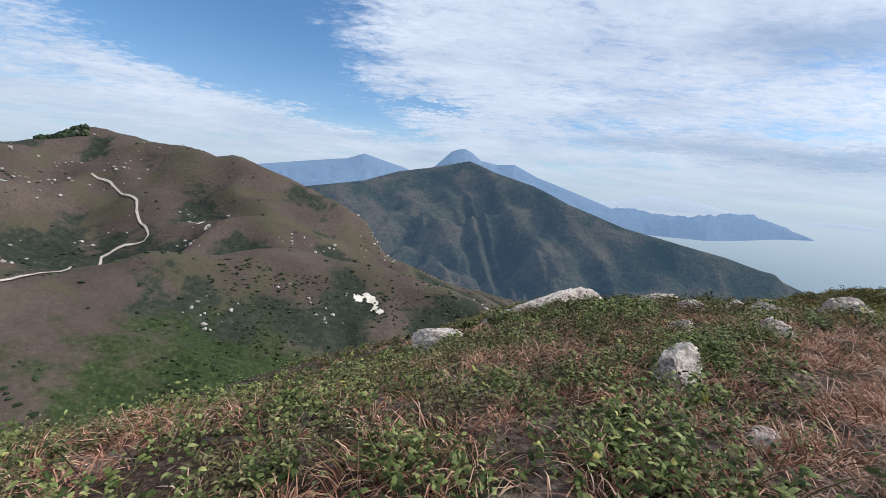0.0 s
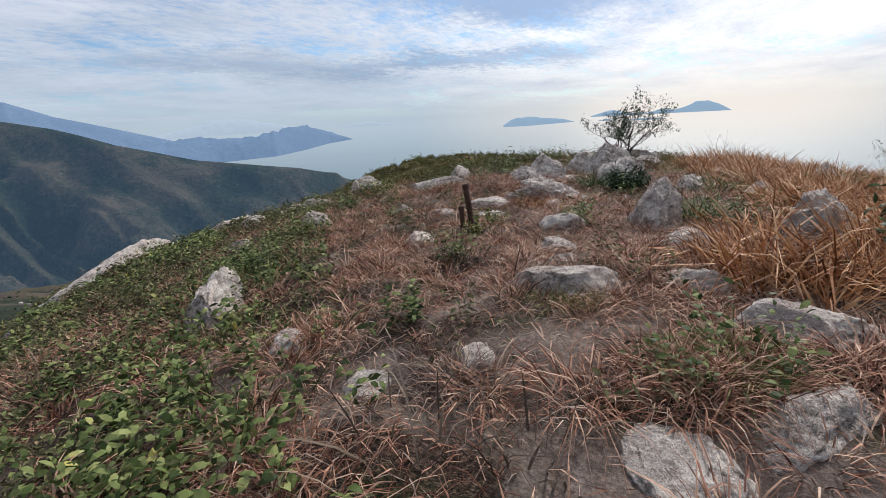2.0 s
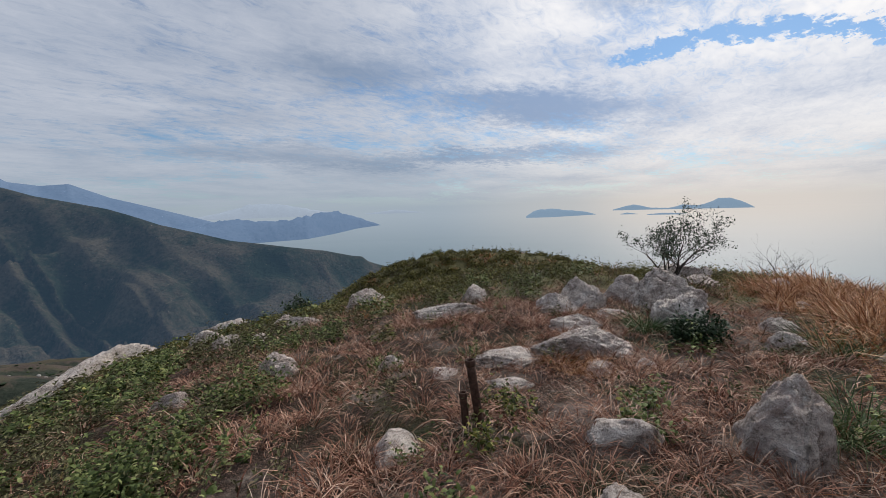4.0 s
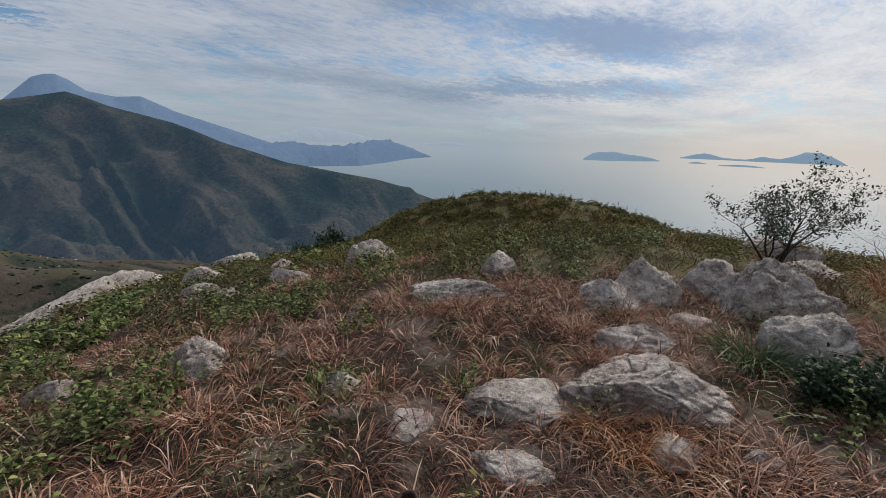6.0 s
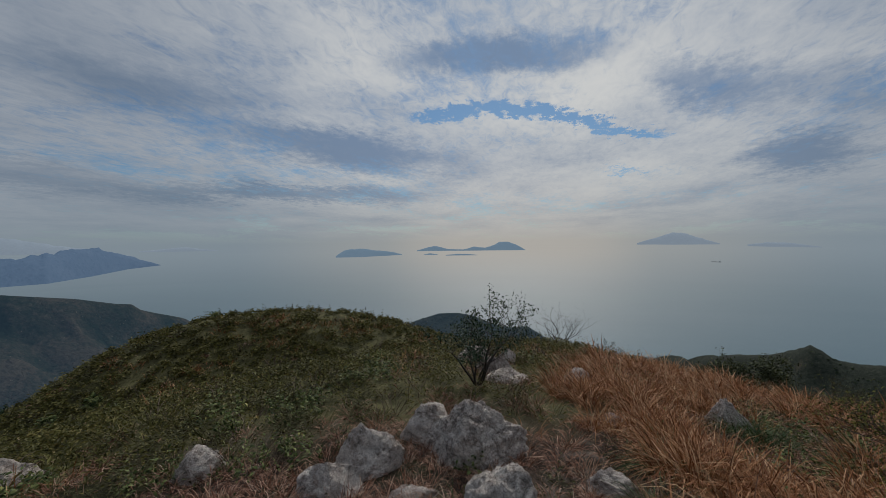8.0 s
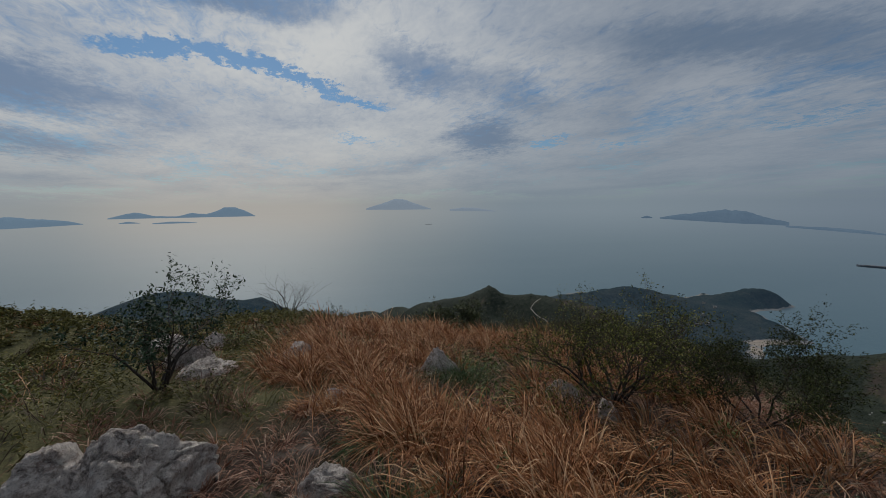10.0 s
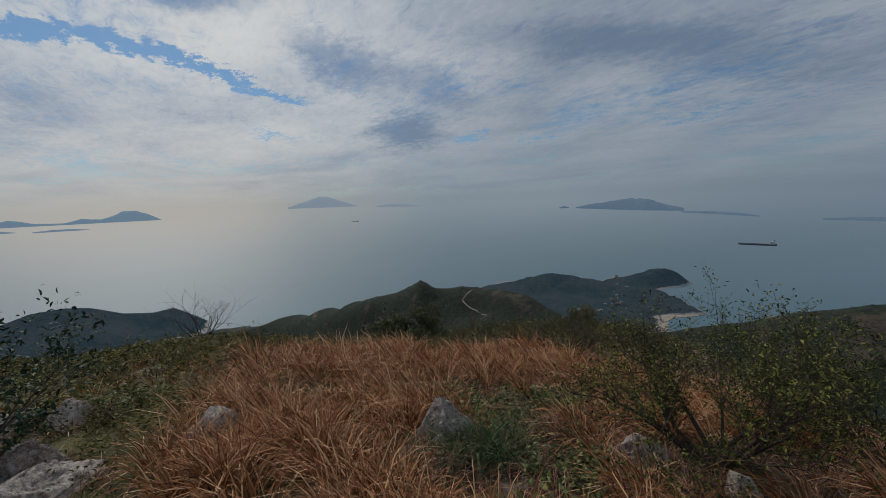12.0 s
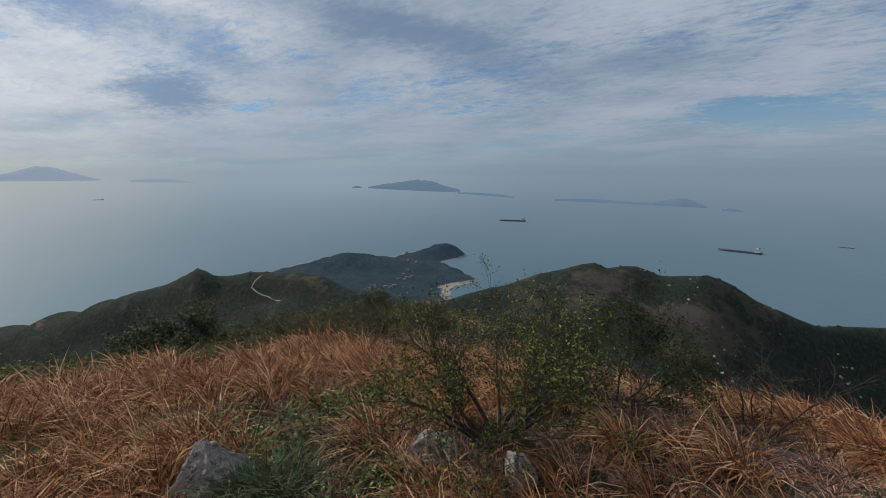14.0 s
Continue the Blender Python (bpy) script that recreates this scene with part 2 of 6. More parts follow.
def far_hill_material(name, grass, scrub, glow, strength, scale=0.02, relief=8.0, gullies=0.0, shore=None):
    """Wooded hills with sea haze painted on: bluish colour and a glow of their own."""
    m, n, out = material(name)
    p = place_of(n)
    f = n.math("ADD", n.math("MULTIPLY", n.noise(p, scale, 8, 0.65, 0.5), 0.6), n.math("MULTIPLY", n.noise(p, scale * 9, 5, 0.7), 0.4))
    # darker with gully depth: scrub, and relief put into the colour
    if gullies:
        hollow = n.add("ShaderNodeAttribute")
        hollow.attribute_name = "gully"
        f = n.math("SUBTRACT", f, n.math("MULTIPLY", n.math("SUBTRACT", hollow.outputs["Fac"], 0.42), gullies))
    colour = n.ramp(f, [(0.42, scrub), (0.50, tuple(0.62 * a + 0.38 * b for a, b in zip(scrub, grass))), (0.60, grass)])
    clump = n.cells(p, scale * 11)
    colour = n.mix(n.span(clump, 0.5, 0.2, 0.0, 0.35), colour, tuple(c * 0.55 for c in scrub))
    colour = n.mix(n.span(n.noise(p, scale * 16, 3, 0.6), 0.68, 0.74, 0.0, 0.8), colour, tuple(min(c * 2.6, 0.5) for c in grass))
    if shore is not None:
        axes = n.add("ShaderNodeSeparateXYZ")
        n.put(axes.inputs[0], p)
        wash = n.math("ADD", axes.outputs[2], n.math("MULTIPLY", n.noise(p, 0.12, 4, 0.7), 5.0))
        colour = n.mix(n.span(wash, shore + 5.6, shore + 4.2, 0.0, 0.85), colour, (0.30, 0.265, 0.225))
    b = principled(n, out, colour, 1.0, n.bump(n.noise(p, scale * 5, 6, 0.7), 1.0, relief), spec=0.0)
    # haze put into the surface itself as emission
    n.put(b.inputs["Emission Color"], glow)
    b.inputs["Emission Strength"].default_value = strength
    return m


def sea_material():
    """Water near the shore; further out a glowing haze colour is painted in, up to the horizon."""
    m, n, out = material("sea")
    p = place_of(n)
    streak = n.noise(n.vec("MULTIPLY", p, (0.002, 0.0007, 1.0)), 1.0, 5, 0.6)
    colour = n.ramp(streak, [(0.3, (0.075, 0.132, 0.160)), (0.7, (0.105, 0.162, 0.19))])
    wave = n.math("ADD", n.noise(p, 0.03, 6, 0.7), n.math("MULTIPLY", n.noise(p, 0.2, 4, 0.7), 0.3))
    b = principled(n, out, colour, 0.6, n.bump(wave, 0.30, 3.0), spec=0.2)
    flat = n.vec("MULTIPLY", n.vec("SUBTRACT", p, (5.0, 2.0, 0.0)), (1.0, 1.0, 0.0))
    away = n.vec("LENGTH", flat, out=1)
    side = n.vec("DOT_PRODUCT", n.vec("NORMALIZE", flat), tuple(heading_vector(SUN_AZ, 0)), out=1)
    # haze painted on the water as emission, brighter sunward, dimmer to the south
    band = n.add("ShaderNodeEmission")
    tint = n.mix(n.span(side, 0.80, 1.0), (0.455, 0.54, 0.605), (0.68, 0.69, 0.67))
    # sun glitter near the horizon, painted as a narrow pale glow
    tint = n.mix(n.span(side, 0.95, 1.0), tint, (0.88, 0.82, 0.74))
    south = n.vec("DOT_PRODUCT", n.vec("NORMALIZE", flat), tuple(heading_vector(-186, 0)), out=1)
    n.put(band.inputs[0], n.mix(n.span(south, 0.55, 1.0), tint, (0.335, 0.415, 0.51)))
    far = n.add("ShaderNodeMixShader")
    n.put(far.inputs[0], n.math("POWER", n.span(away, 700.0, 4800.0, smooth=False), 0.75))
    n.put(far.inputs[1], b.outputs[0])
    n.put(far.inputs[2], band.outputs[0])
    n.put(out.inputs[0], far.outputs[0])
    return m


def rock_material(name, warm):
    m, n, out = material(name)
    tc = n.add("ShaderNodeTexCoord").outputs["Object"]
    p = n.vec("ADD", tc, n.vec("MULTIPLY", n.vec("ADD", (0, 0, 0), n.add("ShaderNodeObjectInfo").outputs["Location"]), (1.7, 2.3, 1.1)))
    big, mid, grain = n.noise(p, 2.2, 6, 0.65, 0.6), n.noise(p, 9.0, 6, 0.7, 0.4), n.noise(p, 60.0, 5, 0.75)
    speck = n.noise(p, 24.0, 6, 0.8, 0.3)
    tone = n.math("ADD", n.math("ADD", n.math("MULTIPLY", big, 0.28), n.math("MULTIPLY", mid, 0.32)), n.math("MULTIPLY", speck, 0.40))
    base = n.ramp(tone, [(0.41, (0.075, 0.058, 0.048)), (0.460, (0.31, 0.250, 0.214)), (0.505, (0.56, 0.474, 0.412)), (0.58, (0.82, 0.735, 0.65))])
    base = n.mix(n.span(n.noise(p, 4.0, 5, 0.6, 1.0), 0.46, 0.66, 0.0, 0.7), base, warm)
    base = n.mix(n.span(n.noise(p, 3.1, 6, 0.7, 0.8), 0.54, 0.68, 0.0, 0.65), base, (0.235, 0.150, 0.115))
    lichen = n.span(n.noise(p, 14.0, 5, 0.65), 0.60, 0.70)
    base = n.mix(n.math("MULTIPLY", lichen, 0.8), base, (0.66, 0.63, 0.57))
    base = n.mix(n.span(grain, 0.60, 0.72, 0.0, 0.7), base, (0.055, 0.05, 0.046))
    base = n.mix(n.span(n.noise(p, 130.0, 3, 0.6), 0.57, 0.64, 0.0, 0.6), base, (0.07, 0.06, 0.052))
    base = n.mix(n.span(n.noise(p, 95.0, 3, 0.6), 0.42, 0.36, 0.0, 0.5), base, (0.80, 0.74, 0.67))
    groove = n.noise(n.vec("MULTIPLY", p, (1.0, 1.0, 3.2)), 5.0, 8, 0.75, 1.6)
    # darker where the bump below runs low
    base = n.mix(n.span(groove, 0.42, 0.34, 0.0, 0.6), base, (0.08, 0.07, 0.062))
    height = n.math("ADD", n.math("ADD", n.math("MULTIPLY", mid, 0.6), n.math("MULTIPLY", n.math("ADD", grain, speck), 0.35)), n.math("MULTIPLY", groove, 0.8))
    principled(n, out, base, 0.88, n.bump(height, 1.0, 0.07), spec=0.25)
    return m


def leaf_material(name, stops, through=0.3, rough=0.6, bright=1.04):
    """Blades and leaves, each one with a tone of its own, lit through from behind."""
    m, n, out = material(name)
    info = n.add("ShaderNodeNewGeometry")
    own = info.outputs["Random Per Island"]
    p = info.outputs["Position"]
    f = n.math("ADD", n.math("MULTIPLY", own, 0.72), n.math("MULTIPLY", n.noise(p, 1.5, 4, 0.7), 0.62))
    f = n.math("SUBTRACT", f, 0.15)
    colour = n.ramp(f, [(p, tuple(min(c * bright, 0.8) for c in rgb)) for p, rgb in stops])
    colour = n.mix(0.25, colour, n.ramp(n.noise(p, 45.0, 3, 0.6), [(0.3, (0.25, 0.25, 0.25)), (0.7, (1.3, 1.3, 1.3))]), "MULTIPLY")
    b = n.add("ShaderNodeBsdfPrincipled")
    n.put(b.inputs["Base Color"], colour)
    b.inputs["Roughness"].default_value, b.inputs["Specular IOR Level"].default_value = max(rough, 0.55), 0.08
    t = n.add("ShaderNodeBsdfTranslucent")
    n.put(t.inputs[0], colour)
    s = n.add("ShaderNodeMixShader")
    s.inputs[0].default_value = through * 0.3
    n.put(s.inputs[1], b.outputs[0])
    n.put(s.inputs[2], t.outputs[0])
    n.put(out.inputs[0], s.outputs[0])
    return m


def bark_material(name, dark, light):
    m, n, out = material(name)
    p = place_of(n)
    f = n.noise(n.vec("MULTIPLY", p, (1, 1, 0.3)), 60.0, 5, 0.7)
    principled(n, out, n.ramp(f, [(0.35, dark), (0.7, light)]), 0.9, n.bump(f, 0.6, 0.004), spec=0.2)
    return m


def plain_material(name, a, b, scale, rough=0.7, metal=0.0, bumpy=0.3, depth=0.01):
    m, n, out = material(name)
    p = place_of(n)
    f = n.noise(p, scale, 6, 0.65)
    principled(n, out, n.ramp(f, [(0.35, a), (0.65, b)]), rough, n.bump(n.noise(p, scale * 3, 5, 0.7), bumpy, depth), metal)
    return m


HILLSIDE = ground_material()
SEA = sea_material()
ROCK = rock_material("granite", (0.42, 0.32, 0.28))
PALE_ROCK = rock_material("pale_granite", (0.58, 0.51, 0.455))
RED_GRASS = leaf_material("dry_red_grass", [(0.05, (0.032, 0.014, 0.011)), (0.28, (0.140, 0.058, 0.036)), (0.52, (0.295, 0.146, 0.094)), (0.78, (0.48, 0.305, 0.210)), (1.0, (0.70, 0.55, 0.43))], 0.25, 0.6, 1.12)
ORANGE_GRASS = leaf_material("tall_orange_grass", [(0.05, (0.040, 0.017, 0.008)), (0.35, (0.19, 0.070, 0.027)), (0.65, (0.40, 0.185, 0.080)), (1.0, (0.72, 0.50, 0.29))], 0.35, 0.6, 1.12)
OLIVE_GRASS = leaf_material("olive_grass", [(0.05, (0.035, 0.036, 0.012)), (0.4, (0.085, 0.085, 0.026)), (0.7, (0.16, 0.14, 0.05)), (1.0, (0.27, 0.20, 0.09))], 0.3)
PALE_STRAW = leaf_material("pale_straw", [(0.05, (0.05, 0.034, 0.026)), (0.35, (0.19, 0.125, 0.098)), (0.7, (0.36, 0.265, 0.21)), (1.0, (0.55, 0.45, 0.37))], 0.25, 0.6, 0.82)
STRAW = leaf_material("straw", [(0.05, (0.03, 0.022, 0.016)), (0.4, (0.085, 0.06, 0.042)), (0.75, (0.17, 0.125, 0.09)), (1.0, (0.34, 0.27, 0.20))], 0.25)
GREEN_BLADE = leaf_material("green_blades", [(0.05, (0.02, 0.036, 0.012)), (0.5, (0.060, 0.098, 0.038)), (1.0, (0.17, 0.20, 0.09))], 0.3)
HERB = leaf_material("herb_leaves", [(0.05, (0.012, 0.019, 0.006)), (0.35, (0.044, 0.062, 0.018)), (0.62, (0.110, 0.136, 0.042)), (0.88, (0.235, 0.250, 0.095)), (1.0, (0.46, 0.36, 0.07))], 0.3, 0.5, 1.08)
HEATH = leaf_material("heath_leaves", [(0.05, (0.026, 0.026, 0.010)), (0.35, (0.094, 0.089, 0.028)), (0.65, (0.185, 0.170, 0.050)), (0.9, (0.27, 0.22, 0.08)), (1.0, (0.36, 0.24, 0.07))], 0.3, 0.5, 0.88)
GREY_HERB = leaf_material("grey_herb_leaves", [(0.05, (0.026, 0.020, 0.012)), (0.35, (0.074, 0.062, 0.033)), (0.6, (0.112, 0.112, 0.050)), (0.85, (0.18, 0.165, 0.085)), (1.0, (0.30, 0.20, 0.13))], 0.3, 0.6)
DARK_LEAF = leaf_material("dark_glossy_leaves", [(0.05, (0.010, 0.020, 0.010)), (0.5, (0.025, 0.045, 0.022)), (1.0, (0.06, 0.085, 0.045))], 0.15, 0.4)
BUSH_LEAF = leaf_material("bush_leaves", [(0.05, (0.014, 0.018, 0.007)), (0.5, (0.036, 0.043, 0.015)), (0.85, (0.090, 0.100, 0.032)), (1.0, (0.18, 0.16, 0.05))], 0.3, 0.5)
SPRING_LEAF = leaf_material("yellow_green_leaves", [(0.05, (0.014, 0.016, 0.006)), (0.5, (0.060, 0.070, 0.020)), (0.78, (0.21, 0.215, 0.05)), (1.0, (0.42, 0.36, 0.09))], 0.4, 0.5)
SCRUB_LEAF = leaf_material("hill_scrub", [(0.05, (0.012, 0.019, 0.010)), (0.5, (0.026, 0.040, 0.020)), (1.0, (0.060, 0.078, 0.038))], 0.1, 0.8)
RAVINE_LEAF = leaf_material("ravine_scrub", [(0.05, (0.010, 0.017, 0.008)), (0.5, (0.022, 0.034, 0.014)), (1.0, (0.050, 0.064, 0.028))], 0.1, 0.8)
BARK = bark_material("bark", (0.018, 0.014, 0.011), (0.075, 0.06, 0.05))
TWIG = bark_material("twig", (0.03, 0.022, 0.018), (0.12, 0.095, 0.078))
RUST = plain_material("rusty_iron", (0.035, 0.018, 0.012), (0.10, 0.055, 0.038), 30.0, 0.8, 0.4, 0.6, 0.004)
TRAIL = plain_material("trail_dust", (0.29, 0.25, 0.20), (0.44, 0.39, 0.33), 0.4, 0.95, 0, 0.3, 0.2)
BARE = plain_material("bare_cut", (0.50, 0.44, 0.35), (0.74, 0.68, 0.58), 0.3, 0.95, 0, 0.6, 0.8)
FAR_STONE = plain_material("far_granite", (0.26, 0.235, 0.21), (0.42, 0.385, 0.35), 0.8, 0.95)
SAND = plain_material("sand", (0.26, 0.215, 0.17), (0.34, 0.285, 0.23), 0.1, 0.95, 0, 0.2, 0.2)
HOUSE = plain_material("grey_render", (0.20, 0.19, 0.18), (0.30, 0.29, 0.27), 0.3, 0.9)
# hull colour shifted to blue-grey to paint in the haze before the ships
HULL = plain_material("ship_hull", (0.085, 0.10, 0.115), (0.12, 0.135, 0.15), 0.2, 0.6)
DECK = plain_material("ship_deck", (0.13, 0.13, 0.13), (0.19, 0.18, 0.17), 0.2, 0.7)
CABIN = plain_material("ship_cabin", (0.42, 0.44, 0.45), (0.5, 0.5, 0.5), 0.2, 0.6)
# ridge and coast: a faint blue glow painted on in place of haze
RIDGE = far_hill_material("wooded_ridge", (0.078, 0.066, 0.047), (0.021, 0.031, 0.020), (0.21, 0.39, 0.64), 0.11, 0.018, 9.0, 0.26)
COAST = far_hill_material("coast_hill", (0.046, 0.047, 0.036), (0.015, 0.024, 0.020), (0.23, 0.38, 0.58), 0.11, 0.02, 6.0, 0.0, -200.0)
# mountains and islands: haze painted into base colour and glow
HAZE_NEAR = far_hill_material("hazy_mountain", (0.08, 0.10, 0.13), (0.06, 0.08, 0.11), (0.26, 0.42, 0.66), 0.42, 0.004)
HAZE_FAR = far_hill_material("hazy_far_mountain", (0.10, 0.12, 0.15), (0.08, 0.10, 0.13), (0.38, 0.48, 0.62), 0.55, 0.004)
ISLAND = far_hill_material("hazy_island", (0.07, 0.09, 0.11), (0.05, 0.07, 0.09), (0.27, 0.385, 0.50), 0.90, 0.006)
# same island with its painted haze glow turned down, away from the sun
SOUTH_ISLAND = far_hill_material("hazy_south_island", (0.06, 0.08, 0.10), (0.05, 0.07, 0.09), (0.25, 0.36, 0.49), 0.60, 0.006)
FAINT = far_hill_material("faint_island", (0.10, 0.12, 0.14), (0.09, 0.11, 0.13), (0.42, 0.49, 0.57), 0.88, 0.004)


# ---------------------------------------------------------------- mesh helpers
def mesh_object(name, verts, faces, mat, smooth=False):
    """An object from arrays of places and of corner numbers (all faces with the same count of corners)."""
    verts, faces = np.asarray(verts, np.float32), np.asarray(faces, np.int32)
    me = bpy.data.meshes.new(name)
    me.vertices.add(len(verts))
    me.vertices.foreach_set("co", verts.ravel())
    k = faces.shape[1]
    me.loops.add(faces.size)
    me.loops.foreach_set("vertex_index", faces.ravel())
    me.polygons.add(len(faces))
    me.polygons.foreach_set("loop_start", np.arange(0, faces.size, k, dtype=np.int32))
    me.polygons.foreach_set("use_smooth", np.full(len(faces), smooth))
    me.update(calc_edges=True)
    me.materials.append(mat)
    return new(name, me)


def part(name, bm, mat, parent, label=""):
    me = bpy.data.meshes.new(name)
    bm.to_mesh(me)
    bm.free()
    me.materials.append(mat)
    ob = new(name, me)
    ob.parent = parent
    return tagged(ob, label)


def under(ob, parent, label=""):
    ob.parent = parent
    return tagged(ob, label)


def grid_faces(rows, cols, wrap=False):
    r, c = np.meshgrid(np.arange(rows - 1), np.arange(cols if wrap else cols - 1), indexing="ij")
    d = (c + 1) % cols
    return np.stack([r * cols + c, r * cols + d, (r + 1) * cols + d, (r + 1) * cols + c], -1).reshape(-1, 4)


def value_noise(x, y, seed=0):
    """Smooth noise from -1 to 1 over arrays."""
    rng = np.random.RandomState(1000 + seed)
    table = rng.uniform(-1, 1, (256, 256))
    xi, yi = np.floor(x).astype(int), np.floor(y).astype(int)
    u, v = x - xi, y - yi
    u, v = u * u * (3 - 2 * u), v * v * (3 - 2 * v)
    g = lambda a, b: table[(xi + a) % 256, (yi + b) % 256]
    return (g(0, 0) * (1 - u) + g(1, 0) * u) * (1 - v) + (g(0, 1) * (1 - u) + g(1, 1) * u) * v


def fractal(x, y, octaves=4, seed=0):
    total, size = np.zeros(np.shape(x)), 1.0
    for k in range(octaves):
        total = total + size * value_noise(x * 2**k + 17.3 * k, y * 2**k + 5.1 * k, seed + k)
        size *= 0.5
    return total


def box(bm, x0, x1, y0, y1, z0, z1, bevel=0.0):
    made = bmesh.ops.create_cube(bm, size=1.0)["verts"]
    bmesh.ops.scale(bm, vec=(x1 - x0, y1 - y0, z1 - z0), verts=made)
    bmesh.ops.translate(bm, vec=((x0 + x1) / 2, (y0 + y1) / 2, (z0 + z1) / 2), verts=made)
    if bevel:
        bmesh.ops.bevel(bm, geom=list({e for v in made for e in v.link_edges}), offset=bevel, segments=2, affect="EDGES")


# ---------------------------------------------------------------- the land
EYE = np.array([5.0, 2.0, 2.0])
SEA_Z = -200.0
# swell of the summit: a grid of soft bumps on a cone
BUMPS = [-0.11, 0.18, 3.04, -0.89, -3.42, 1.28, 1.14, 0.59, -0.39, -0.66, 2.26, 0.01, -2.69, 1.74, -2.4, 1.53, 0.48, -1.35,
         2.53, -0.41, 0.53, 0.94, -2.73, 1.31, 2.06, -2.17, 2.05, -1.43, -1.01, 5.41, 0.96, 1.35, 0.43, 2.22, 5.11, 0.29]
SWELLS = [(-5 + 7 * (k // 6), -12 + 7 * (k % 6), 6.0, a) for k, a in enumerate(BUMPS)]
SWELLS += [(26, 9, 6, -0.78), (6, 2, 6, 0.8), (14, 4, 6, -0.37), (2, 5, 6, -0.11), (8, 9, 3, -0.48), (6, 13, 3.5, -0.84), (20, 4, 3.5, 0.3)]


def summit(x, y):
    z = 0.1 - 0.6 * (np.sqrt((x - 9) ** 2 + (y - 4) ** 2 + 144) - 12)
    for cx, cy, s, a in SWELLS:
        z = z + a * np.exp(-((x - cx) ** 2 + (y - cy) ** 2) / (2 * s * s))
    return z


def gullies(x, y):
    """Depth of the gullies that run over the hills, from 0 on the spurs to about 1."""
    return np.abs(fractal(x / 55, y / 55, 3, 3))


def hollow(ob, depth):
    """Keeps the depth of the gullies on a mesh, for the scrub that grows in them and a darker tone that stresses
    relief.
    """
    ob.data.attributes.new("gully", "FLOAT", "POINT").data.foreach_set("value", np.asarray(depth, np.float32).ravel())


def ridge(az, dist, crest, front, back, soft, sag=0.02):
    """Height of a ridge whose crest is given by heading, elevation and distance."""
    a = np.array([c[0] for c in crest], float)
    order = np.argsort(a)
    a = a[order]
    el, far = np.array([c[1] for c in crest])[order], np.array([c[2] for c in crest])[order]
    z = EYE[2] + far * np.tan(np.radians(el))
    inside = np.clip(az, a[0], a[-1])
    zc, dc = np.interp(inside, a, z), np.interp(inside, a, far)
    off = dist - dc
    grid = np.arange(a[0] - 12, a[-1] + 12, 0.5)
    bell = np.exp(-np.linspace(-2.2, 2.2, 33) ** 2)
    even = np.convolve(np.interp(grid, a, z), bell / bell.sum(), "same")
    even[:16], even[-16:] = even[16], even[-17]
    away = np.clip(np.abs(off) / (0.08 * dc), 0, 1)
    zc = zc + (np.interp(inside, grid, even) - sag * dc * away - zc) * away * away * (3 - 2 * away)
    slope = np.where(off < 0, front, back)
    beyond = np.abs(az - inside) * np.pi / 180 * dist
    return zc - slope * (np.sqrt(off**2 + soft**2) - soft) - 0.45 * beyond


TRAIL_HILL = [(70, 0, 330), (46.4, 0.4, 420), (44.1, 1.0, 440), (40.4, 2.7, 450), (36.2, 1.95, 430), (31.6, 1.6, 400), (29.3, 1.0, 390), (27.3, 1.3, 380),
              (24.5, 0.2, 370), (18.5, -2.0, 360), (14.2, -3.85, 350), (11.2, -6.2, 340), (8.5, -10.5, 330)]
SPUR = [(75, -13, 200), (47, -12.2, 215), (40, -11.5, 225), (36, -10.2, 235), (30, -10.6, 240), (20, -10.8, 250), (9.3, -11.4, 255), (6.2, -12.7, 255), (-0.2, -14.1, 245), (-7.1, -16.4, 235), (-14, -19.5, 225)]
CONE_HILL = [(-78, -16.0, 660), (-84, -15.2, 680), (-90, -14.4, 690), (-97.6, -14.1, 660), (-105, -13.4, 590), (-112.8, -12.2, 510), (-114.4, -11.5, 490), (-115.7, -10.9, 480), (-117.2, -11.9, 475), (-118.5, -12.2, 470), (-122, -12.0, 450), (-129.3, -13.0, 400), (-132.1, -14.6, 380), (-136, -16.6, 360)]
ROCKY_HILL = [(-142, -18.0, 320), (-146, -17.0, 330), (-151.5, -15.7, 330), (-155.4, -14.7, 330), (-159.8, -13.0, 330), (-163.5, -11.9, 330), (-165.7, -11.2, 330), (-167.6, -11.9, 330),
              (-170.6, -11.4, 335), (-173.6, -12.4, 340), (-178.6, -11.9, 340), (-181.2, -13.0, 350), (-184.5, -14.4, 360), (-188, -15.7, 380), (-194, -14.7, 450), (-210, -14, 450)]


